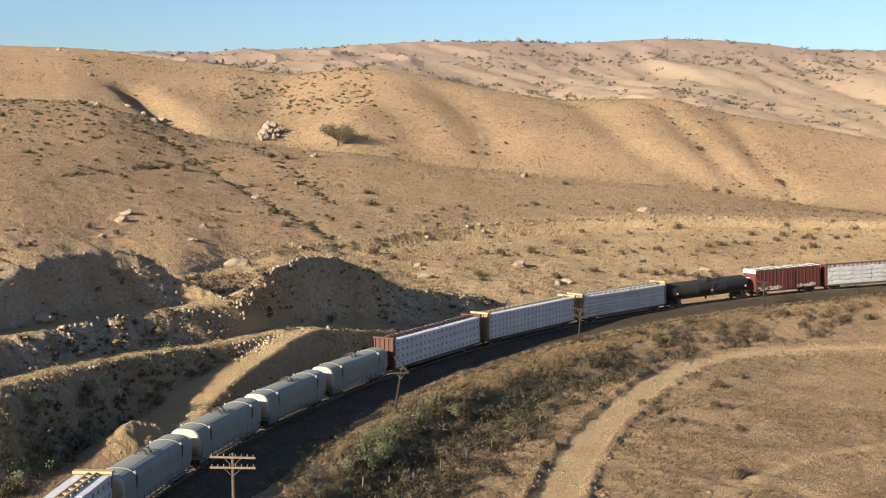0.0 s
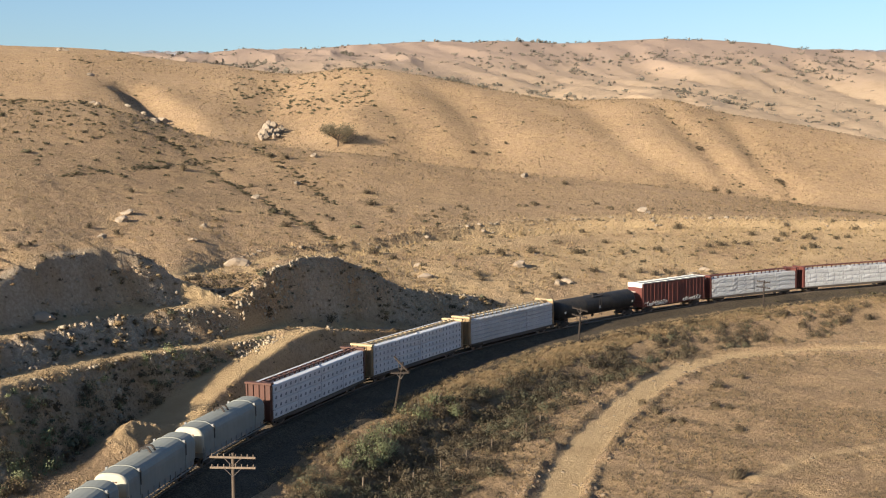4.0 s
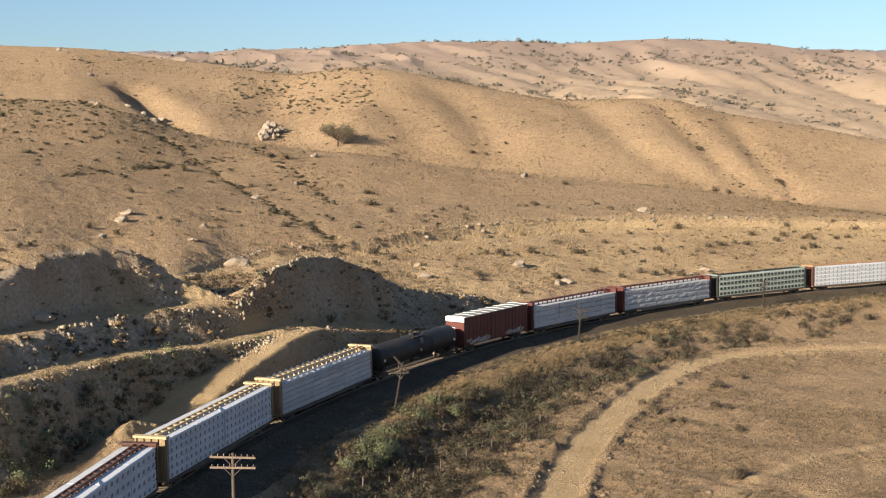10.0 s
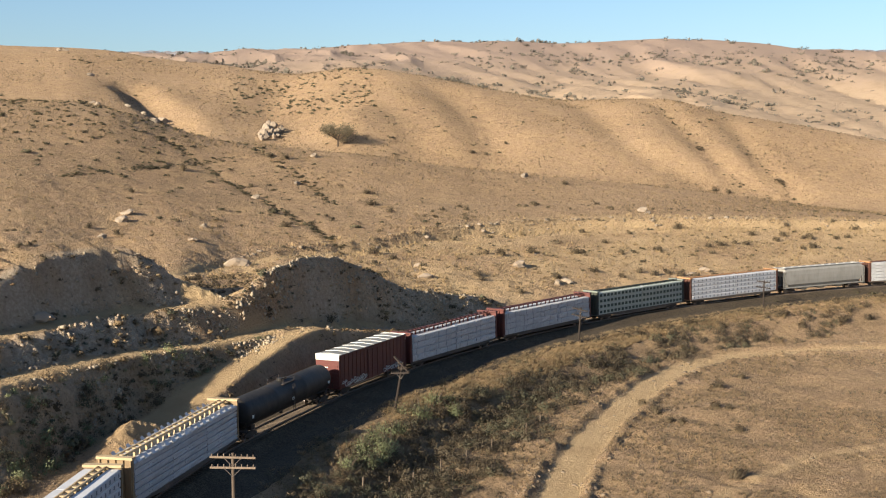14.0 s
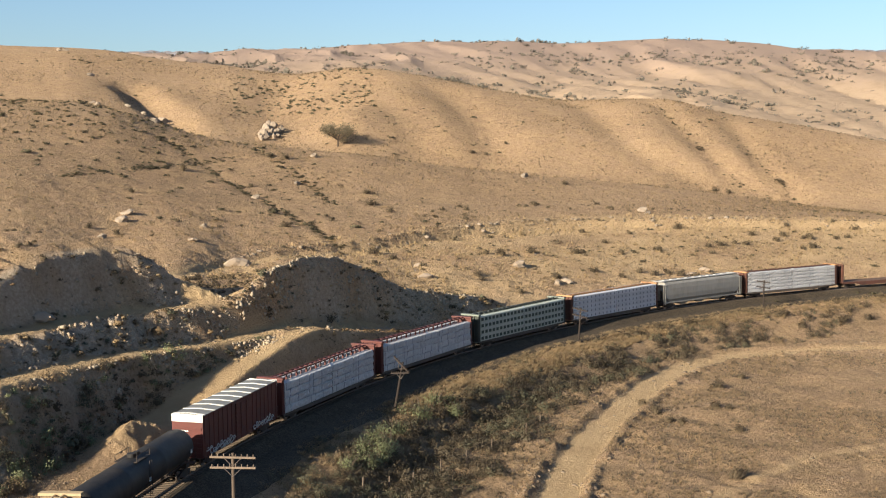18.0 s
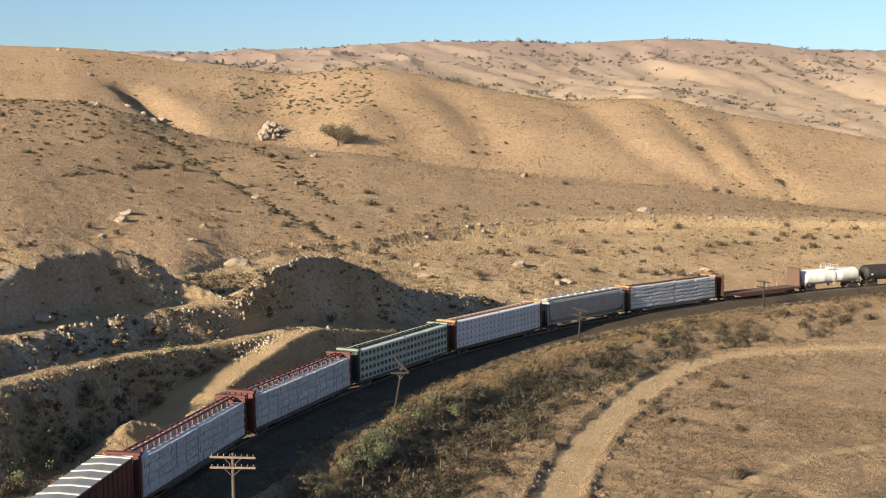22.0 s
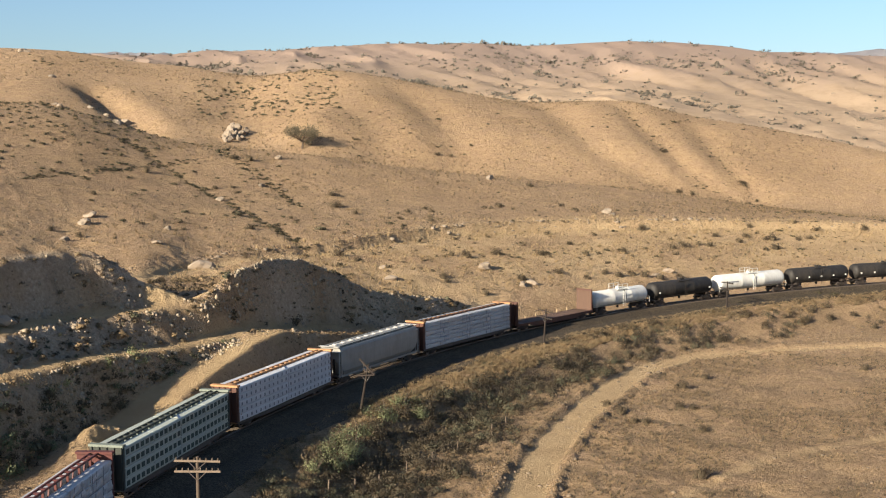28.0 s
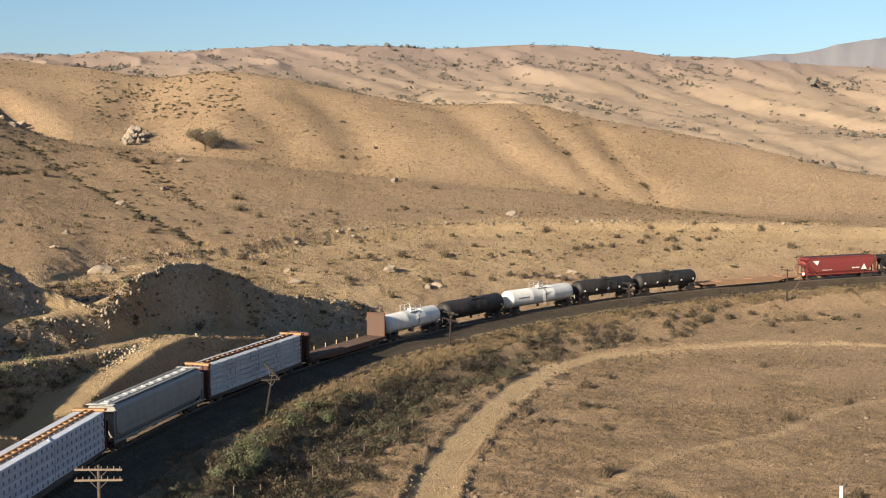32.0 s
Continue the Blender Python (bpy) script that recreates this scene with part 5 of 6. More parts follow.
tie = mesh_of("tie", block(-0.11, 0.11, -1.3, 1.3, -0.30, -0.135), TIE)


def tie_pose(s):
    x, y, z = (float(v) for v in on_track(s))
    return (x, y, z), float(heading(np.asarray(s)))


for k in range(290):
    at, a = tie_pose(40.0 + 0.52 * k)
    place("tie", tie, track, at, turn=a)
verts, faces = [], []
for s in list(np.arange(-200.0, 40.0, 0.52)) + list(np.arange(190.8, 330.0, 0.52)):
    at, a = tie_pose(s)
    n = len(verts)
    for dx, dy, dz in ((-0.11, -1.3, -0.3), (0.11, -1.3, -0.3), (0.11, 1.3, -0.3), (-0.11, 1.3, -0.3), (-0.11, -1.3, -0.135), (0.11, -1.3, -0.135), (0.11, 1.3, -0.135), (-0.11, 1.3, -0.135)):
        verts.append((at[0] + dx * math.cos(a) - dy * math.sin(a), at[1] + dx * math.sin(a) + dy * math.cos(a), at[2] + dz))
    faces += [tuple(n + i for i in f) for f in ((4, 5, 6, 7), (0, 1, 5, 4), (1, 2, 6, 5), (2, 3, 7, 6), (3, 0, 4, 7))]
me = bpy.data.meshes.new("far_ties")
me.from_pydata(verts, [], faces)
me.materials.append(TIE)
tagged(place("tie_rows", me, track), kind="stuff")

# old rails laid aside on the hill side of the track
for s0, s1, d in ((-66, -47, 5.6), (-64, -45.5, 5.95), (22, 44, 4.7), (23, 43, 5.05)):
    r = ribbon("spare_rail", s0, s1, 1.0, [(d + a * 1.6, b * 1.4 - 0.50) for a, b in head], IRON)
    tagged(r, "dark rusty spare rail lying beside the track", "rail", "spare rails")


# ---- telegraph poles ----
def telegraph_pole(x, y, top, arms, turn, lean=0.0, width=3.1, tilts=(0.0, 0.0), timber=CREOSOTE, gap=0.98):
    z0 = float(ground_z([x], [y])[0])
    h = top - z0
    pole = tagged(new("telegraph_pole"), "weathered wooden telegraph pole with %s" % ("two crossarms" if arms == 2 else "one crossarm"), "telegraph pole", "poles along the line")
    pole.location = (x, y, z0)
    pole.rotation_euler = (0, radians(lean), radians(turn))
    part("shaft", tube(bmesh.new(), (0, 0, -0.5), (0, 0, h), 0.17, 10, 0.11), timber, pole)
    for k in range(arms):
        z = h - 0.28 - gap * k
        arm = part("crossarm", block(-width / 2, width / 2, -0.22, -0.11, z - 0.07, z + 0.07), WOOD if timber is BARK else timber, pole)
        a = radians(tilts[k])
        arm.rotation_euler.y = a
        arm.location = (-z * math.sin(a), 0, z - z * math.cos(a))
        for sx in (-1, 1):
            bm = bmesh.new()
            bar(bm, (sx * 0.62, -0.12, z - 0.05), (0, -0.12, z - 0.66), 0.045)
            part("brace", bm, STEEL, arm)
        for j in range(8):
            px = -width / 2 + 0.15 + (width - 0.3) * j / 7
            part("insulator", tube(bmesh.new(), (px, -0.165, z + 0.06), (px, -0.165, z + 0.25), 0.045, 6, 0.03), WOOD if timber is BARK else timber, arm)
    return pole


telegraph_pole(-14.95, 85.7, 6.72, 2, 3.0, width=3.2, tilts=(2.6, 2.0), timber=BARK, gap=0.74)
telegraph_pole(-5.48, 135.7, 4.45, 2, -38.0, 12.5, 2.7, (24.0, -20.0))
telegraph_pole(19.73, 178.8, 4.4, 2, -50.0, 5.0)
telegraph_pole(55.6, 213.0, 4.3, 2, -58.0, 1.0)
last_pole = telegraph_pole(89.2, 224.6, 4.9, 1, -66.0, 0.5)
part("prop", bar(bmesh.new(), (0, 0.1, 0.2), (1.1, 2.5, 4.1), 0.16), BARK, last_pole, "leaning timber prop")

# ---- field fence at the foot of the bank, and a marker post ----
FENCE = [(-7.5, 110.9), (-5.2, 113.1), (-3.0, 115.0), (-0.4, 120.2), (2.2, 123.3), (5.0, 128.5), (9.1, 135.4), (11.0, 139.8)]
fence = tagged(new("wire_fence"), "old wire fence on thin wooden posts", "fence")
tops = []
for x, y in FENCE:
    z = float(ground_z([x], [y])[0])
    tops.append(Vector((x, y, z + 1.15)))
    part("post", tube(bmesh.new(), (x, y, z - 0.3), (x + 0.05, y, z + 1.3), 0.06, 7), WOOD, fence)
for k in (0.0, -0.35, -0.7):
    bm = bmesh.new()
    for p, q in zip(tops[:-1], tops[1:]):
        bar(bm, p + Vector((0, 0, k)), q + Vector((0, 0, k)), 0.02)
    part("wire", bm, IRON, fence)
z = float(ground_z([47.8], [106.6])[0])
post = tagged(new("marker_post"), "white plastic marker post in the dry field", "post")
post.location = (47.8, 106.6, z)
part("shaft", block(-0.14, 0.14, -0.05, 0.05, -0.3, 1.35), WHITE, post, bevel=0.02)
part("cap", block(-0.15, 0.15, -0.06, 0.06, 1.35, 1.45), WHITE, post, bevel=0.02)


# ---- rocks ----
def rock_mesh(seed, flat=0.7, n=2, mat=None, jag=0.05):
    rnd = random.Random(seed)
    bm = bmesh.new()
    bmesh.ops.create_icosphere(bm, subdivisions=n, radius=1.0)
    o = Vector((rnd.uniform(0, 50), rnd.uniform(0, 50), rnd.uniform(0, 50)))
    for v in bm.verts:
        k = 1 + 0.75 * noise.noise(v.co * 0.9 + o) + 0.3 * noise.noise(v.co * 2.6 + o) + rnd.uniform(-jag, jag)
        v.co *= k
        v.co.z *= flat
        v.co.x *= 1.25
    return mesh_of("boulder", bm, mat or STONE)


ROCKS = [rock_mesh(k, 0.55 + 0.08 * (k % 4)) for k in range(7)]
PALE_ROCK = painted("sunlit_pale_rock", (0.29, 0.23, 0.17), (0.15, 0.115, 0.08), 0.95, scale=2.0, streak=False, vary=0.2)
PALE_ROCKS = [rock_mesh(20 + k, 0.8, 2, PALE_ROCK, 0.16) for k in range(5)]


def stand(name, me, x, y, size, label, category, group, sink=0.3, rnd=random.Random(3)):
    z = float(ground_z([x], [y])[0])
    ob = tagged(new(name, me), label, category, group)
    ob.matrix_world = Matrix.LocRotScale((x, y, z + size * sink * 0.4), Euler((rnd.uniform(-0.2, 0.2), rnd.uniform(-0.2, 0.2), rnd.uniform(0, 6.28))), (size, size, size * rnd.uniform(0.8, 1.1)))
    return ob


BOULDERS = ((-41.4, 204.1, 0.75), (-42.6, 220.2, 0.65), (-33.5, 197.6, 1.6), (-4.3, 213.7, 0.7), (-3.0, 200.8, 0.85), (13.6, 220.6, 1.5), (-32.1, 308.7, 1.0), (21.3, 324.1, 0.9), (46.4, 287.6, 0.9), (47.2, 284.6, 0.7),
            (-55.6, 201.3, 0.7), (-56.3, 216.2, 1.1), (-56.6, 221.8, 1.1), (-42.5, 129.2, 1.15), (21.5, 215.2, 0.8), (19.7, 212.9, 0.8), (50.2, 236.9, 1.0), (47.2, 232.8, 0.9), (-31.7, 197.7, 0.7), (-33.3, 281.9, 0.7), (-40.0, 263.5, 0.7))
for k, (x, y, s) in enumerate(BOULDERS):
    stand("boulder", (ROCKS + PALE_ROCKS)[k % 12] if s < 1.2 else ROCKS[k % 7], x, y, s, "pale rounded boulder half sunk in dry grass", "boulder", "boulders on the slopes")
HIGH_ROCKS = ((-155.5, 511.4, 1.6), (-125.5, 445.0, 1.1), (-108.5, 391.4, 1.2), (-110.5, 394.0, 1.0), (-90.7, 390.6, 1.4), (-91.5, 405.1, 1.4), (-95.0, 396.0, 0.9), (-101.0, 400.0, 0.9))
for k, (x, y, s) in enumerate(HIGH_ROCKS):
    stand("boulder", PALE_ROCKS[k % 5], x, y, s, "pale boulder on the upper hillside", "boulder", "boulders on the slopes")
OUTCROP = ((-56.4, 390.1, 1.4), (-56.2, 394.9, 1.8), (-55.9, 406.4, 1.9), (-57.7, 411.3, 1.5), (-53.5, 401.9, 1.5), (-52.4, 404.9, 1.2), (-57.4, 392.0, 1.1), (-53.4, 394.5, 1.2), (-57.0, 403.3, 1.7), (-52.3, 397.0, 1.0), (-55.0, 399.0, 1.2), (-58.2, 397.5, 1.0))
for k, (x, y, s) in enumerate(OUTCROP):
    ob = stand("outcrop_rock", PALE_ROCKS[k % 5], x, y, s * 1.0, "pale jagged rock of a hillside outcrop", "rock", "rocks of the outcrop", 0.9)
    ob.scale = (ob.scale.x * 0.65, ob.scale.y * 0.8, ob.scale.z * (1.2 + 0.25 * (k % 3)))
    ob.rotation_euler.x += 0.35


# ---- scatter: many small things in one mesh ----
def scatter(name, forms, x, y, size, mat, label, category, lift=0.0, squash=1.0, seed=1):
    rng = np.random.default_rng(seed)
    z = ground_z(x, y)
    V, F, N, base = [], [], [], 0
    a = rng.uniform(0, 2 * np.pi, len(x))
    w = rng.integers(0, len(forms), len(x))
    for k, (fv, ff) in enumerate(forms):
        pick = np.where(w == k)[0]
        if not len(pick):
            continue
        c, s = np.cos(a[pick])[:, None], np.sin(a[pick])[:, None]
        g = size[pick][:, None]
        vx, vy, vz = fv[None, :, 0], fv[None, :, 1], fv[None, :, 2]
        P = np.stack([x[pick][:, None] + g * (vx * c - vy * s), y[pick][:, None] + g * (vx * s + vy * c),
                      z[pick][:, None] + g * (vz * squash + lift)], -1).reshape(-1, 3)
        Q = (ff[None] + (np.arange(len(pick)) * len(fv))[:, None, None]).reshape(-1, ff.shape[1]) + base
        V.append(P)
        if ff.shape[1] == 4:
            o = soft_normals(fv)
            ox, oy, oz = o[None, :, 0], o[None, :, 1], o[None, :, 2] + 0 * c
            N.append(np.stack([ox * c - oy * s, ox * s + oy * c, oz], -1).reshape(-1, 3))
        F.append(Q)
        base += len(P)
    V, F = np.concatenate(V), np.concatenate(F)
    n = F.shape[1]
    me = bpy.data.meshes.new(name)
    me.vertices.add(len(V))
    me.vertices.foreach_set("co", V.ravel())
    me.loops.add(F.size)
    me.loops.foreach_set("vertex_index", F.ravel().astype(np.int32))
    me.polygons.add(len(F))
    me.polygons.foreach_set("loop_start", np.arange(0, F.size, n, dtype=np.int32))
    me.update(calc_edges=True)
    if N:
        me.polygons.foreach_set("use_smooth", np.ones(len(F), bool))
        me.normals_split_custom_set_from_vertices(np.concatenate(N))
    me.materials.append(mat)
    return tagged(new(name, me), label, category, kind="stuff")


def leaf_form(n, leaf, seed, wide=1.0, high=0.8, upright=0.3, spread=0.42):
    """Leaf blades spread through an uneven dome: vertices and quads."""
    rng = np.random.default_rng(seed)
    lobes = rng.normal(0, spread * wide, (5, 3)) * (1, 1, 0.35) + (0, 0, 0.35 * high)
    c = lobes[rng.integers(0, 5, n)] + rng.normal(0, 0.24, (n, 3)) * (wide, wide, high)
    c[:, 2] = np.abs(c[:, 2])
    face = c - c.mean(0) + (0, 0, 0.3)
    face = face / np.linalg.norm(face, axis=1)[:, None] + rng.normal(0, 0.4, (n, 3))
    u = np.cross(face, np.cross(rng.normal(0, 1, (n, 3)) + (0, 0, upright), face))
    u /= np.linalg.norm(u, axis=1)[:, None]
    v = np.cross(u, face)
    v /= np.linalg.norm(v, axis=1)[:, None]
    l = leaf * rng.uniform(0.6, 1.4, (n, 1))
    quad = np.stack([c - u * l - v * l * 0.3, c - u * l * 0.3 + v * l * 0.55, c + u * l, c + u * l * 0.2 - v * l * 0.55], 1)
    out = c - c.mean(0) + (0, 0, 0.25)
    turn = (np.cross(quad[:, 1] - quad[:, 0], quad[:, 2] - quad[:, 0]) * out).sum(1) < 0
    quad[turn] = quad[turn][:, ::-1]
    return quad.reshape(-1, 3), np.arange(4 * n).reshape(-1, 4)


def soft_normals(v):
    """Normals that point out of the clump, so that its leaves shade as one round mass."""
    o = v - v.mean(0) + (0, 0, 0.4)
    return o / np.maximum(np.linalg.norm(o, axis=1), 1e-6)[:, None]


def blade_form(n, seed, high=1.0):
    rng = np.random.default_rng(seed)
    a, r = rng.uniform(0, 6.28, n), rng.uniform(0, 0.3 if n < 20 else 0.8, n)
    b = np.stack([r * np.cos(a), r * np.sin(a), np.zeros(n)], 1)
    t = b + np.stack([np.cos(a) * rng.uniform(0.1, 0.6, n), np.sin(a) * rng.uniform(0.1, 0.6, n), high * rng.uniform(0.5, 1.1, n)], 1)
    w = np.stack([-np.sin(a), np.cos(a), np.zeros(n)], 1) * (0.07 if n < 20 else 0.045)
    return np.stack([b - w, b + w, t], 1).reshape(-1, 3), np.arange(3 * n).reshape(-1, 3)


def stone_form(seed):
    bm = bmesh.new()
    bmesh.ops.create_icosphere(bm, subdivisions=1, radius=1.0)
    o = Vector((seed * 3.7, seed * 1.3, 5.0))
    rnd = random.Random(seed + 400)
    v = np.array([tuple(p.co * (1 + 0.6 * noise.noise(p.co * 1.1 + o) + rnd.uniform(-0.32, 0.36))) for p in bm.verts]) * (1.2, 0.9, 0.65)
    f = np.array([[q.index for q in t.verts] for t in bm.faces])
    bm.free()
    return v, f


NEAR_FORMS = [leaf_form(150, 0.06, k, 1.0, 0.95, 1.6) for k in range(7)]
BROW_FORMS = [blade_form(34, 30 + k, 1.0) for k in range(5)]
MID_FORMS = [leaf_form(46, 0.23, 40 + k, 1.0, 0.85, 0.3, 0.32) for k in range(6)]
FAR_FORMS = [leaf_form(34, 0.27, 60 + k, 1.0, 0.9) for k in range(5)]
TUFTS = [blade_form(9, k) for k in range(5)]
STONES = [stone_form(k) for k in range(6)]
rng = np.random.default_rng(12)


def along(n, s0, s1, d0, d1):
    s, d = rng.uniform(s0, s1, n), rng.uniform(d0, d1, n)
    x, y, _ = on_track(s, d)
    return x, y, s, d


def thin(x, y, *rest, size=9.0, seed=91, keep=0.0):
    ok = fbm(x, y, size, seed, 3) > keep
    return [v[ok] for v in (x, y, *rest)]


def clear_of_roads(x, y):
    return terrain(x, y)[1][:, 0] < 0.25


# the bank below the track: tan grass on the brow, dark brush on the break of slope, single bushes farther up the line
x, y, s, d = along(15000, -30, 215, -13, -5.6)
ok = clear_of_roads(x, y) & (np.hypot(x, y) > 95) & (-d < 11.6 + 2.5 * fbm(x, y, 5, 114, 2)) & (rng.uniform(0, 1, len(x)) < (0.75 + 0.8 * fbm(x, y, 4, 94, 3)) * (1 - 0.5 * smooth(45, 90, s)) * (0.15 + 0.85 * smooth(-16, 0, s)))
x, y = x[ok], y[ok]
for k, (mat, name) in enumerate(((TAN, "brow_grass"), (STRAW, "brow_straw"))):
    scatter(name, BROW_FORMS, x[k::2], y[k::2], rng.uniform(0.2, 0.5, len(x[k::2])), mat, "golden dry grass along the brow of the bank", "grass", seed=25 + 31 * k)
x, y, s, d = along(1500, -40, 100, -12.5, -6.0)
ok = clear_of_roads(x, y) & (np.hypot(x, y) > 95) & (fbm(x, y, 6, 115, 3) > 0.06 + 0.1 * smooth(10, 50, s))
x, y = x[ok], y[ok]
for k, (mat, name) in enumerate(((SAGE, "brow_sage"), (BUFF, "buff_brush"))):
    scatter(name, NEAR_FORMS, x[k::2], y[k::2], rng.uniform(0.3, 0.75, len(x[k::2])), mat, "low grey-buff brush among the brow grass", "scrub", seed=5 + k)
BIG_FORMS = [leaf_form(160, 0.08, 80 + k, 1.0, 0.95, 1.6, 0.34) for k in range(8)]
x, y, s, d = along(7000, -62, 112, -27, -7.5)
e = -d
foot = 11.4 - 1.4 * smooth(14, -6, s)
deep = 19.5 + 5.0 * smooth(28, -8, s) - 2.0 * smooth(40, 70, s)
w = smooth(foot - 0.8, foot + 1.2, e) * (1 - smooth(deep - 3, deep + 1.5, e + 5 * fbm(x, y, 8, 116, 2)))
w = w * np.clip(0.5 + 0.3 * smooth(40, 12, s) + 1.6 * fbm(x, y, 5, 112, 3), 0.05, 1) * (1 - 0.6 * smooth(38, 80, s))
ok = clear_of_roads(x, y) & (np.hypot(x, y) > 95) & (rng.uniform(0, 1, len(x)) < w)
x, y, s = x[ok], y[ok], s[ok]
kind = rng.uniform(0, 1, len(x)) + 0.7 * fbm(x, y, 9, 117, 2)
size = 0.3 + rng.gamma(2.2, 0.2, len(x))
for lo, hi, mat, name, label in ((-9, 0.42, DEADBRUSH, "dead_brush", "dense grey dead brush on the break of the bank"), (0.42, 0.72, SCRUB, "brown_scrub", "brown dry scrub covering the railway bank"),
                                 (0.72, 9, SAGE, "sage_scrub", "grey-green sagebrush among the dry scrub")):
    q = (kind >= lo) & (kind < hi)
    scatter(name, BIG_FORMS, x[q], y[q], np.minimum(size[q], 1.4), mat, label, "scrub", squash=1.0, seed=41)
x, y, s, d = along(1500, 58, 215, -20, -6.5)
ok = clear_of_roads(x, y) & (fbm(x, y, 7, 118, 3) > 0.1)
x, y = x[ok], y[ok]
for k, (mat, name) in enumerate(((SCRUB, "bank_scrub"), (DEADBRUSH, "bank_brush"), (BUFF, "bank_tufts"))):
    scatter(name, BIG_FORMS, x[k::3], y[k::3], 0.3 + rng.gamma(2.0, 0.16, len(x[k::3])), mat, "scattered dry bushes along the far bank", "scrub", squash=0.9, seed=6 + k)
# scrub on the dark slope under the terrace
x, y, s, d = along(1900, -75, -2, 8.5, 18.0)
x, y, s, d = thin(x, y, s, d, size=3.0, keep=-0.1)
ok = clear_of_roads(x, y) & (d < spline(CUT_S, CUT[2][0], s) + 0.2) & (d > spline(CUT_S, CUT[1][0], s) - 0.4)
x, y = x[ok], y[ok]
kind = rng.uniform(0, 1, len(x))
for lo, hi, mat, name in ((0.0, 0.4, SCRUB, "slope_scrub"), (0.4, 0.62, BUFF, "slope_brush"), (0.62, 0.8, SAGE, "slope_brushwood"), (0.8, 1.0, GREENERY, "slope_sage")):
    q = (kind >= lo) & (kind < hi)
    scatter(name, BIG_FORMS, x[q], y[q], 0.22 + rng.gamma(1.8, 0.2, q.sum()), mat, "low dark scrub on the shaded cut slope", "scrub", seed=7)
# low brush on the short drop between ramp and track
x, y, s, d = along(900, -24, 30, 5.8, 8.6)
ok = clear_of_roads(x, y) & (fbm(x, y, 2.5, 127, 3) > 0.02)
x, y = x[ok], y[ok]
for k, (mat, name) in enumerate(((SCRUB, "drop_scrub"), (BUFF, "drop_brush"))):
    scatter(name, MID_FORMS, x[k::2], y[k::2], 0.1 + rng.gamma(1.4, 0.09, len(x[k::2])), mat, "sparse dry brush on the drop below the ramp", "scrub", seed=71 + k)
# brush and broken rock clinging to the steep faces
s = rng.uniform(-38, 52, 5200)
t = rng.uniform(0, 1, len(s))
d = spline(CUT_S, CUT[3][0], s) * (1 - t) + spline(CUT_S, CUT[6][0], s) * t
x, y, _ = on_track(s, d)
clump = fbm(s * 1.0, t * 9.0, 5.0, 121, 3)
hold = clear_of_roads(x, y) & (rng.uniform(0, 1, len(x)) < np.clip(0.4 + 1.5 * clump, 0.05, 0.9) * np.where(s > -4, 0.2, 0.2))
for k, (mat, name) in enumerate(((SCRUB, "cliff_scrub"), (STRAW, "cliff_straw"), (BUFF, "cliff_tufts"))):
    q = np.flatnonzero(hold)[k:1350:3]
    scatter(name, MID_FORMS, x[q], y[q], 0.1 + rng.gamma(1.4, 0.11, len(q)), mat, "dry brush clinging to the cut faces", "scrub", seed=51 + k)
q = clear_of_roads(x, y) & (clump < -0.05) & (rng.uniform(0, 1, len(x)) < np.where(s > -4, 0.3, 0.3))
CLIFF = (x[q], y[q])
x, y, s, d = along(6500, -45, 52, 11, 27)
ok = clear_of_roads(x, y) & (d < spline(CUT_S, CUT[6][0], s) + 0.5) & ((d < 21) | (rng.uniform(0, 1, len(x)) < 0.2)) & (fbm(x, y, 5, 98, 3) > 0.02) & (rng.uniform(0, 1, len(x)) < np.where(s > -4, 0.3, 0.6))
x, y = x[ok], y[ok]
for k, (mat, name) in enumerate(((SCRUB, "face_scrub"), (BUFF, "face_brush"), (SAGE, "face_sage"))):
    scatter(name, MID_FORMS, x[k::3], y[k::3], 0.12 + rng.gamma(1.4, 0.15, len(x[k::3])), mat, "sparse dry scrub on the cut faces", "scrub", seed=31 + k)
x, y, s, d = along(1800, -60, 60, 12, 40)
ok = clear_of_roads(x, y) & ((s > 0) | (rng.uniform(0, 1, len(x)) < 0.25))
scatter("terrace_scrub", MID_FORMS, x[ok], y[ok], rng.uniform(0.2, 0.6, ok.sum()), SCRUB, "sparse small bushes on the terraces", "scrub", seed=8)


def fan(n, b0, b1, r0, r1):
    b, r = np.radians(rng.uniform(b0, b1, n)), np.sqrt(rng.uniform(r0 ** 2, r1 ** 2, n))
    return r * np.sin(b), r * np.cos(b), np.degrees(b), r


x, y, b, r = fan(900, -9.5, -3.2, 425, 485)
ok = rng.uniform(0, 1, len(x)) < 0.22
scatter("saddle_chaparral", MID_FORMS, x[ok], y[ok], rng.uniform(0.6, 1.3, ok.sum()), SAGE, "dark chaparral patch near the hill crest", "chaparral", squash=0.7, seed=19)
# bushes on the hills: thick on the western spur, in lines down the draws, sparse elsewhere
b, r = np.meshgrid(np.arange(-22.5, -8.0, 0.62), np.arange(252, 349, 5.2))
b, r = (v.ravel() for v in (b + 0.31 * ((r // 5.2) % 2), r))
b, r = b + rng.normal(0, 0.17, b.shape), r + rng.normal(0, 1.5, r.shape)
x, y = r * np.sin(np.radians(b)), r * np.cos(np.radians(b))
w = smooth(-8.0, -14.0, b) * smooth(250, 312, r)
ok = rng.uniform(0, 1, len(x)) < w * np.clip(0.95 + 0.9 * fbm(x, y, 22, 95, 2), 0.4, 1)
scatter("spur_chaparral", MID_FORMS, x[ok], y[ok], rng.uniform(0.6, 1.1, ok.sum()), CHAPARRAL, "dark chaparral bushes dotted over the spur", "chaparral", squash=0.7, seed=9)
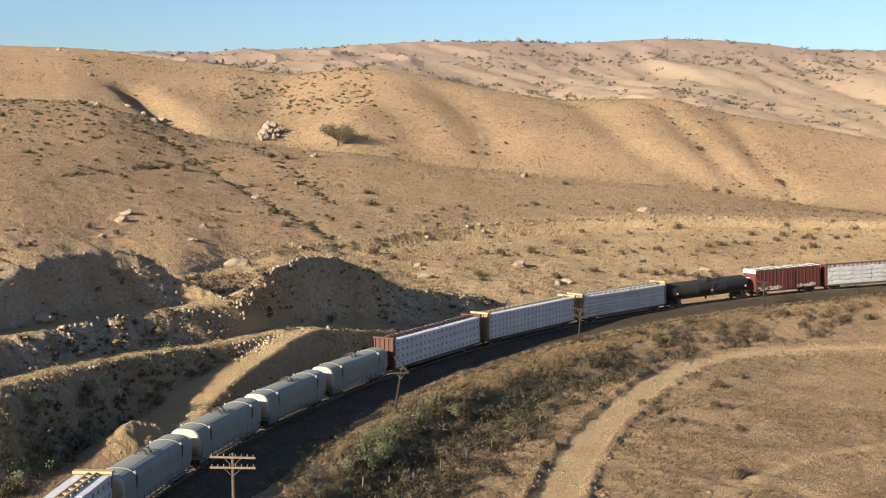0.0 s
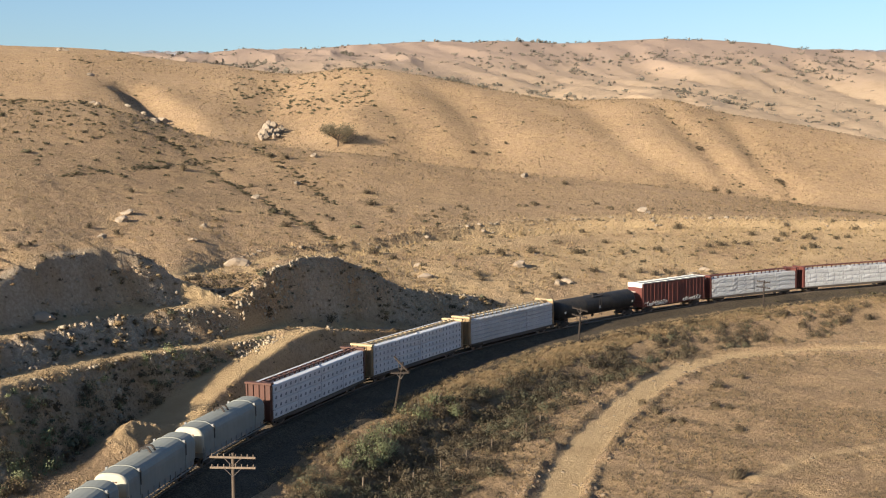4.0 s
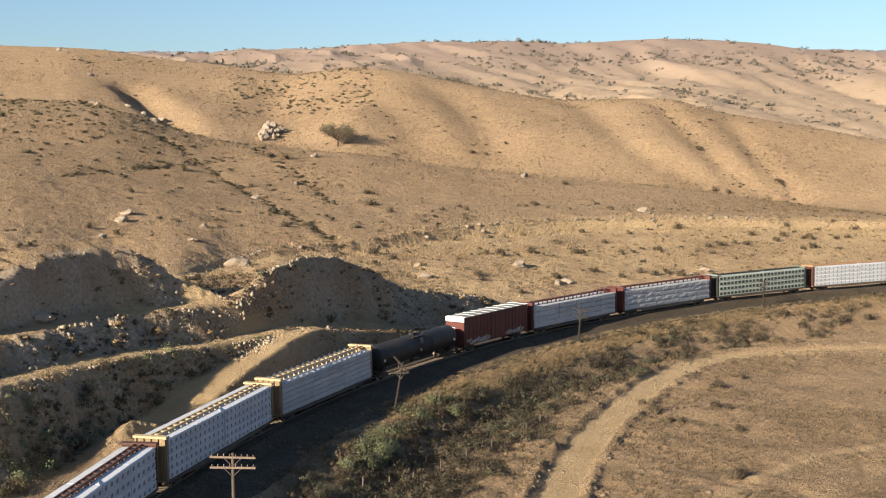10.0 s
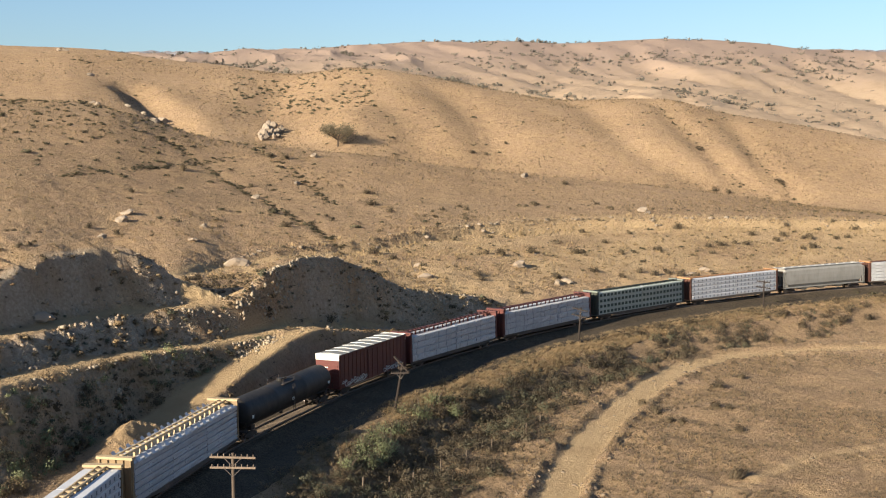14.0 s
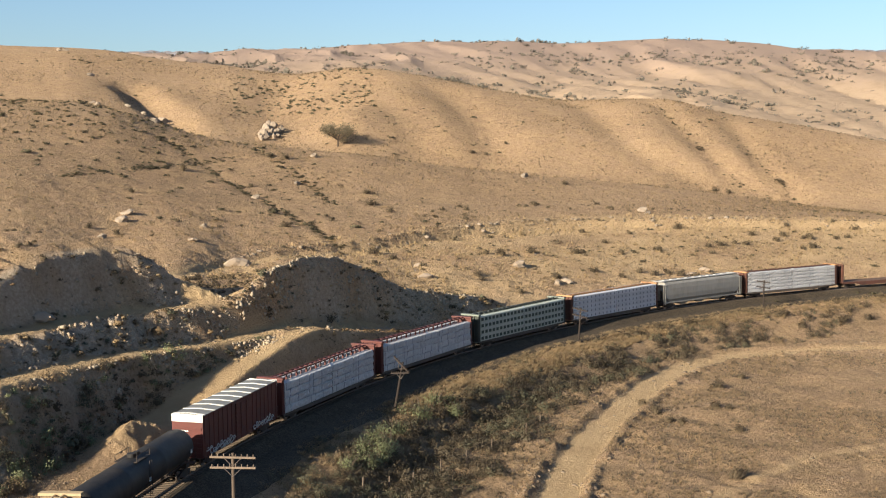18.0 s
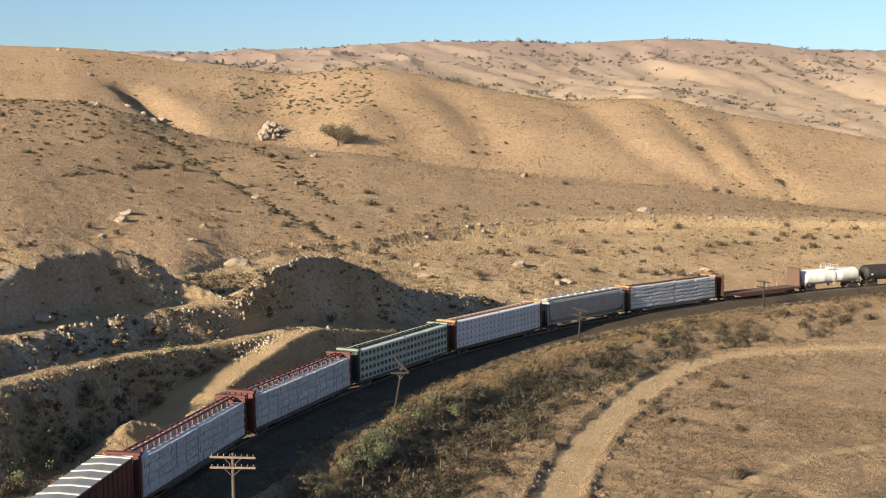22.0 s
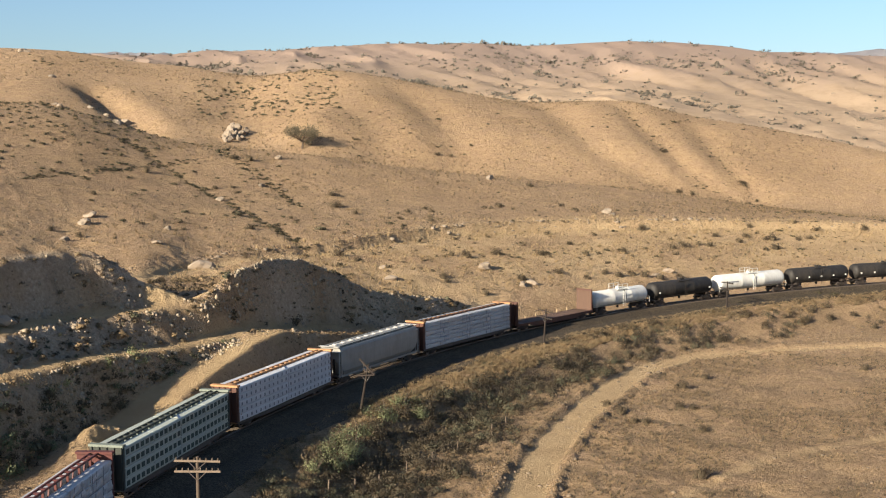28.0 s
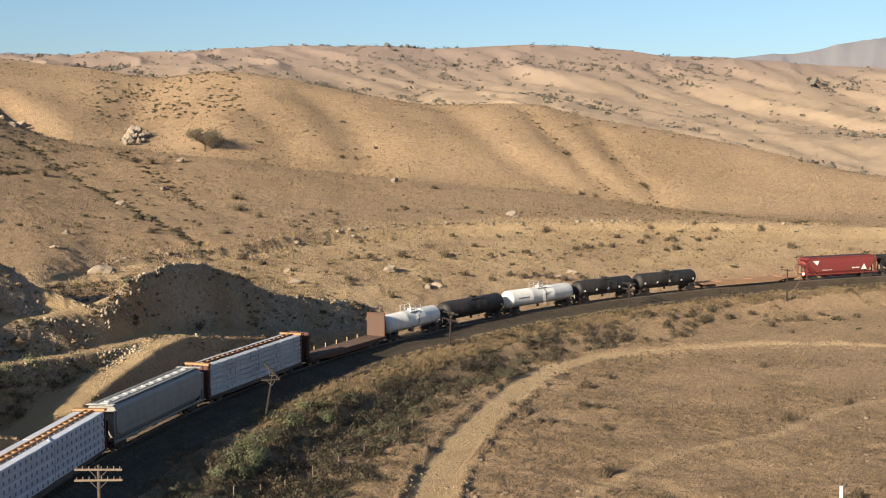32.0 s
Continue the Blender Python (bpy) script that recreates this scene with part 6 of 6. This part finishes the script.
x, y, b, r = fan(4200, -22, 27, 225, 560)
ok = rng.uniform(0, 1, len(x)) < np.clip(0.26 + 1.1 * fbm(x, y, 45, 97, 3), 0.03, 0.7)
scatter("hill_brush", MID_FORMS, x[ok], y[ok], 0.25 + rng.gamma(1.6, 0.2, ok.sum()), CHAPARRAL, "scattered low dark bushes on the hillsides", "brush", squash=0.6, seed=10)
LINE_X, LINE_Y = [], []
for i, (g, _, _) in enumerate(GULLIES[:5]):
    for p, q in zip(g[:-1], g[1:]):
        for k in range(4 if i < 3 else 1):
            t = rng.uniform()
            LINE_X.append(p[0] + (q[0] - p[0]) * t + rng.normal(0, 0.9))
            LINE_Y.append(p[1] + (q[1] - p[1]) * t + rng.normal(0, 0.9))
scatter("draw_brush", MID_FORMS, np.array(LINE_X), np.array(LINE_Y), rng.uniform(0.3, 0.95, len(LINE_X)), CHAPARRAL, "brush lining the shallow draws", "brush", squash=0.6, seed=11)
x, y, b, r = fan(1500, -20, 27, 205, 300)
ok = (polyline_distance(x, y, LEDGE_ROAD) < 26) & (to_track(x, y)[1] > 14) & (rng.uniform(0, 1, len(x)) < np.clip(0.25 + fbm(x, y, 12, 99, 3), 0.05, 0.9) * 0.4)
scatter("ledge_brush", MID_FORMS, x[ok], y[ok], rng.uniform(0.4, 1.0, ok.sum()), SCRUB, "round dry bushes on the sunny ledge", "brush", squash=1.05, seed=12)
# oaks far away, in leaves coloured pale to stand for haze
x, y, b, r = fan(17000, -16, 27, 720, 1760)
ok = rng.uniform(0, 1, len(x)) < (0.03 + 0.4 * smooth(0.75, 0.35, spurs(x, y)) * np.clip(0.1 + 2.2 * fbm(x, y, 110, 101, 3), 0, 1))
scatter("far_oaks", FAR_FORMS, x[ok], y[ok], 1.4 + rng.gamma(1.8, 0.75, ok.sum()), HAZY_OAK, "oaks dotted over the far range, paled by painted haze", "trees", squash=0.8, seed=13)
# grass and stones
x, y, b, r = fan(17000, -20, 27, 98, 245)
s_, d_ = to_track(x, y)
ok = (np.abs(d_) > 7) & (fbm(x, y, 10, 103, 3) > -0.28) & clear_of_roads(x, y)
scatter("dry_grass", TUFTS, x[ok], y[ok], rng.uniform(0.12, 0.34, ok.sum()), BUFF, "straw-coloured dry grass tufts", "grass", seed=14)
x, y, b, r = fan(15000, 2, 27, 97, 195)
s_, d_ = to_track(x, y)
ok = (d_ < -17) & (fbm(x, y, 9, 125, 3) > -0.1 + 0.2 * smooth(45, 75, x)) & clear_of_roads(x, y)
x, y = x[ok], y[ok]
for k, (mat, name) in enumerate(((SCRUB, "field_weeds"), (DEADBRUSH, "field_stubble"), (BUFF, "field_tufts"))):
    scatter(name, TUFTS, x[k::3], y[k::3], rng.uniform(0.15, 0.42, len(x[k::3])), mat, "rough dry weeds over the open field", "weeds", seed=60 + k)
x, y, b, r = fan(46000, -21, 27, 205, 520)
ok = (to_track(x, y)[1] > 12) & (rng.uniform(0, 1, len(x)) < np.clip(0.5 + 1.6 * fbm(x, y, 22, 104, 3), 0.05, 1)) & clear_of_roads(x, y)
kind = rng.uniform(0, 1, len(x))
for lo, hi, mat, name in ((0, 0.55, BUFF, "hill_grass"), (0.55, 1, SCRUB, "hill_weeds")):
    q = ok & (kind >= lo) & (kind < hi)
    scatter(name, TUFTS, x[q], y[q], rng.uniform(0.25, 0.7, q.sum()), mat, "fine dry tufts speckling the hillsides", "grass", seed=18)
x, y, b, r = fan(9000, -20, 27, 98, 300)
ok = (np.abs(to_track(x, y)[1]) > 7) & (fbm(x, y, 14, 105, 3) > -0.1)
scatter("field_stones", STONES, x[ok], y[ok], rng.gamma(2.0, 0.035, ok.sum()) + 0.025, PEBBLE, "small pale stones strewn over the ground", "stones", seed=15)
x, y, s, d = along(5000, -75, 48, 8.5, 27)
ok = (terrain(x, y)[1][:, 1] > 0.3) & (fbm(x, y, 4, 107, 3) > 0.02)
scatter("cut_rubble", STONES, x[ok], y[ok], rng.gamma(1.6, 0.05, ok.sum()) + 0.04, STONE, "broken rock on the cut banks", "rubble", seed=16)
RIB_ROCK = painted("chalky_rib_rock", (0.31, 0.25, 0.178), (0.20, 0.16, 0.113), 0.95, scale=3.0, streak=False)
SHARDS = [(v * (0.75, 1.3, 1.7) @ np.array(((1, 0, 0.35), (0, 1, 0.2), (-0.5, 0, 1))), f) for v, f in STONES]
x, y, s, d = along(11000, -60, 48, 10, 21)
rim = spline(CUT_S, CUT[2][0], s) - d
ok = (((terrain(x, y)[1][:, 1] > 0.2) & (fbm(x, y, 3.5, 109, 3) > 0.1 + 0.1 * (s > 0))) | ((rim > 0.2) & (rim < 2.2) & (fbm(x, y, 3.5, 109, 3) > 0.08))
      | ((rim > 2.2) & (d > spline(CUT_S, CUT[1][0], s) + 0.3) & (s < -4) & (fbm(x, y, 3.0, 113, 3) > 0.34)))
scatter("cliff_rocks", SHARDS, CLIFF[0], CLIFF[1], np.minimum(rng.gamma(1.5, 0.05, len(CLIFF[0])) + 0.05, 0.24), RIB_ROCK, "pale broken rock standing out of the cut faces", "rock", squash=1.3, seed=54)
scatter("rock_ribs", SHARDS, x[ok], y[ok], np.minimum(rng.gamma(1.2, 0.05, ok.sum()) + 0.05, 0.24), RIB_ROCK, "pale weathered rock ribs on the cut faces", "rock", seed=26)
edge = []
for line, n, spread, off in ((FIELD_ROAD, 700, 0.7, 2.9), (LEDGE_ROAD, 1700, 1.0, 4.2)):
    for k in range(n):
        i = rng.integers(0, len(line) - 1)
        t, o = rng.uniform(), rng.choice((-1, 1)) if off < 4 else -1
        (ax, ay), (bx, by) = line[i], line[i + 1]
        l = math.hypot(bx - ax, by - ay)
        o = o * off + rng.normal(0, spread)
        edge.append((ax + (bx - ax) * t + (by - ay) / l * o, ay + (by - ay) * t - (bx - ax) / l * o))
edge = np.array(edge)
ok = np.abs(to_track(edge[:, 0], edge[:, 1])[1]) > 8
edge = edge[ok]
scatter("roadside_stones", STONES, edge[:, 0], edge[:, 1], rng.gamma(1.4, 0.045, len(edge)) + 0.03, PEBBLE, "rough stones heaped along the dirt road edges", "stones", seed=17)
x, y, b, r = fan(9000, -11, 24, 205, 335)
l = r - spline(BEARINGS, LINES[5][0], b)
ok = (l > 0.4) & (l < 3.6) & (fbm(x, y, 7, 111, 3) > -0.12)
q = (l > -5.5) & (l < 7) & (fbm(x, y, 9, 119, 3) > -0.1)
scatter("ledge_straw", TUFTS, x[q], y[q], rng.uniform(0.3, 0.75, q.sum()), PALE_STRAW, "pale straw grass along the low ledge", "grass", seed=30)
x2, y2, b2, r2 = fan(26000, -11, 26, 175, 320)
s2, d2 = to_track(x2, y2)
q = (d2 > 15) & (r2 - spline(BEARINGS, LINES[5][0], b2) < 3) & (s2 > 18) & (fbm(x2, y2, 8, 123, 3) > -0.15)
kind = rng.uniform(0, 1, len(x2))
for lo, hi, mat, name in ((0, 0.6, PALE_STRAW, "plain_straw"), (0.6, 1, BUFF, "plain_grass")):
    p = q & (kind >= lo) & (kind < hi)
    scatter(name, TUFTS, x2[p], y2[p], rng.uniform(0.2, 0.55, p.sum()), mat, "pale straw grass on the flat beside the line", "grass", seed=33)
p = np.flatnonzero(q)[:2000:2]
scatter("plain_weeds", MID_FORMS, x2[p], y2[p], 0.1 + rng.gamma(1.5, 0.09, len(p)), SCRUB, "small dry weeds on the flat beside the line", "weeds", squash=0.8, seed=34)
scatter("ledge_rocks", STONES, x[ok], y[ok], np.minimum(rng.gamma(1.5, 0.13, ok.sum()) + 0.08, 0.5), PALE_ROCK, "broken pale rock of the low ledge", "rock", seed=27)


# ---- single bushes that stand out ----
def bush_meshes(seed, leaf_mat, n=150, leaf=0.13):
    v, f = leaf_form(n, leaf, seed, 1.0, 0.95, 0.3, 0.3)
    me = bpy.data.meshes.new("foliage")
    me.from_pydata([tuple(p) for p in v.tolist()], [], f.tolist())
    me.polygons.foreach_set("use_smooth", np.ones(len(f), bool))
    me.normals_split_custom_set_from_vertices(soft_normals(v))
    me.materials.append(leaf_mat)
    rnd = random.Random(seed)
    bm = bmesh.new()
    for k in range(7):
        a = rnd.uniform(0, 6.28)
        p = Vector((0.5 * math.cos(a), 0.5 * math.sin(a), rnd.uniform(0.4, 0.8)))
        tube(bm, (0, 0, -0.1), p * 0.6, 0.035, 5, 0.02)
        tube(bm, p * 0.6, p * 1.3, 0.02, 4, 0.008)
    return me, mesh_of("twig_frame", bm, BARK)


BUSHES = {"brown": [bush_meshes(200 + k, SCRUB, 460, 0.085) for k in range(5)], "sage": [bush_meshes(300 + k, GREENERY, 800, 0.055) for k in range(3)]}


def bush(x, y, size, kind, label, group):
    me, stems = BUSHES[kind][int(abs(x * 7 + y * 3)) % len(BUSHES[kind])]
    ob = tagged(new("bush"), label, "bush", group)
    ob.location = (x, y, float(ground_z([x], [y])[0]))
    ob.scale = (size, size, size * 1.05)
    ob.rotation_euler.z = x * 2.3
    place("foliage", me, ob)
    place("twig_frame", stems, ob)


FIELD_BUSHES = ((24.5, 150.9), (25.0, 145.7), (27.3, 140.4), (32.9, 147.9), (34.4, 146.5), (33.3, 137.1), (35.9, 159.8), (40.6, 166.7), (50.6, 197.3), (29.0, 118.8), (64.8, 171.9), (54.9, 138.0), (65.9, 145.7), (28.6, 117.5), (81.5, 203.1), (49.8, 107.3), (26.4, 141.2))
BANK_BUSHES = ((37.9, 186.4), (42.6, 188.9), (39.0, 196.6), (33.4, 192.9), (44.8, 198.2), (52.8, 208.2), (57.8, 208.6), (65.2, 211.0), (75.1, 218.6), (70.9, 214.9), (60.3, 205.9), (94.1, 219.8), (100.4, 219.0), (81.0, 210.9), (69.4, 211.9), (74.5, 214.7), (79.7, 217.5))
HILL_BUSHES = ((-54.3, 204.9), (-59.4, 206.4), (-61.1, 181.9), (-52.6, 170.8), (-61.4, 243.6), (-57.7, 275.7), (-42.0, 302.3), (-38.3, 301.7), (-15.9, 270.9), (-11.3, 263.0), (-29.4, 230.8), (-17.2, 281.9), (-42.3, 273.5), (83.2, 401.9), (99.0, 402.7), (82.7, 375.5), (86.9, 375.0), (105.2, 385.8), (103.0, 371.3), (9.1, 381.4), (13.5, 383.5), (20.1, 392.7), (31.8, 320.8), (21.4, 289.3), (5.2, 273.2), (-12.6, 222.0), (-8.9, 217.6))
LEDGE_BUSHES = ((52.5, 276.9), (29.9, 265.2), (79.4, 285.7), (91.5, 288.9), (68.8, 274.5), (62.6, 264.2), (64.9, 263.7), (76.2, 276.4), (81.9, 275.5), (79.9, 265.5), (91.5, 278.5), (73.2, 269.9), (33.5, 255.3), (43.9, 251.2), (16.9, 235.7), (8.1, 231.2), (10.7, 230.6), (5.8, 208.0), (6.4, 205.9), (25.8, 238.1), (35.4, 244.3), (37.0, 229.5), (39.5, 228.8), (42.1, 231.4), (44.3, 230.8), (47.6, 231.2), (51.6, 233.4), (20.0, 216.4), (27.5, 224.8), (32.6, 224.4), (-34.9, 174.6), (13.0, 204.2), (-14.9, 162.3), (55.8, 258.0), (58.8, 260.5), (95.6, 286.3), (107.2, 287.6), (109.3, 273.1), (88.3, 276.6), (80.5, 274.8))
rb = random.Random(8)
for pts, lo, hi, label, group in ((FIELD_BUSHES, 0.8, 1.25, "low dry bush in the open field", "bushes in the field"), (BANK_BUSHES, 0.7, 1.3, "dry brown bush on the railway bank", "bushes on the bank"),
                                  (HILL_BUSHES, 0.9, 1.6, "dark bush on the dry hillside", "bushes on the hills"), (LEDGE_BUSHES, 0.9, 1.6, "round dry bush below the ledge", "bushes by the ledge")):
    for x, y in pts:
        bush(x, y, rb.uniform(lo, hi), "brown", label, group)
for x, y in ((-8.2, 119.8), (-7.2, 123.1), (-5.5, 122.3), (-7.2, 116.6), (-5.1, 127.3), (-6.2, 119.4), (-8.9, 114.3), (-1.0, 139.7), (0.9, 137.9), (-2.6, 134.6)):
    bush(x, y, rb.uniform(1.4, 2.0), "sage", "grey-green sagebrush on the bank", "sagebrush clump")


# ---- the oak in the saddle ----
def oak(x, y, w, h):
    z = float(ground_z([x], [y])[0])
    tree = tagged(new("oak_tree"), "lone low-spreading dark oak in a dry saddle", "tree")
    tree.location = (x, y, z)
    rnd = random.Random(77)
    bm = bmesh.new()
    tube(bm, (0, 0, -0.4), (0.1, 0, h * 0.28), 0.38, 10, 0.28)
    tips = []
    for k in range(9):
        a = 6.28 * k / 9 + rnd.uniform(-0.3, 0.3)
        p = Vector((0.1, 0, h * 0.26))
        q = Vector((math.cos(a) * w * 0.2, math.sin(a) * w * 0.2, h * rnd.uniform(0.4, 0.6)))
        e = Vector((math.cos(a) * w * 0.4, math.sin(a) * w * 0.4, h * rnd.uniform(0.5, 0.8)))
        tube(bm, p, q, 0.2, 7, 0.12)
        tube(bm, q, e, 0.12, 6, 0.04)
        tips += [q, e, (q + e) / 2]
    part("trunk", bm, BARK, tree)
    r = np.random.default_rng(5)
    c = []
    for k in range(40):
        t = tips[k % len(tips)] + Vector(r.normal(0, 0.75, 3))
        c.append(r.normal(0, 1, (110, 3)) * (0.8, 0.8, 0.55) + np.array(t) + (0, 0, 0.5))
    c = np.concatenate(c)
    u = r.normal(0, 1, c.shape)
    v = r.normal(0, 1, c.shape)
    u *= 0.2 / np.linalg.norm(u, axis=1)[:, None]
    v *= 0.13 / np.linalg.norm(v, axis=1)[:, None]
    P = np.stack([c - u, c + v, c + u, c - v], 1).reshape(-1, 3)
    me = bpy.data.meshes.new("crown")
    me.from_pydata(P.tolist(), [], np.arange(len(P)).reshape(-1, 4).tolist())
    me.materials.append(OAK)
    place("crown", me, tree)


oak(-31.3, 371.1, 13.0, 7.2)


# ---- the train comes down the grade ----
def run(t):
    """Metres that the train has come down the track, from its place at 13 s."""
    return (((4.503e-5 * t - 3.50017e-3) * t + 0.0819673) * t + 7.148256) * t - 100.4985


def motions():
    for car, mid, half in MOVERS:
        rows = []
        for t in range(33):
            s = mid - run(t)
            p, q = (Vector([float(v) for v in on_track(s + e)]) for e in (-half, half))
            w, c = q - p, (p + q) / 2
            rows.append((t, pose(c.x, c.y, c.z, 0, -math.degrees(math.atan2(w.z, w.xy.length)), math.degrees(math.atan2(w.y, w.x)))))
        walk(car, rows)


motions()
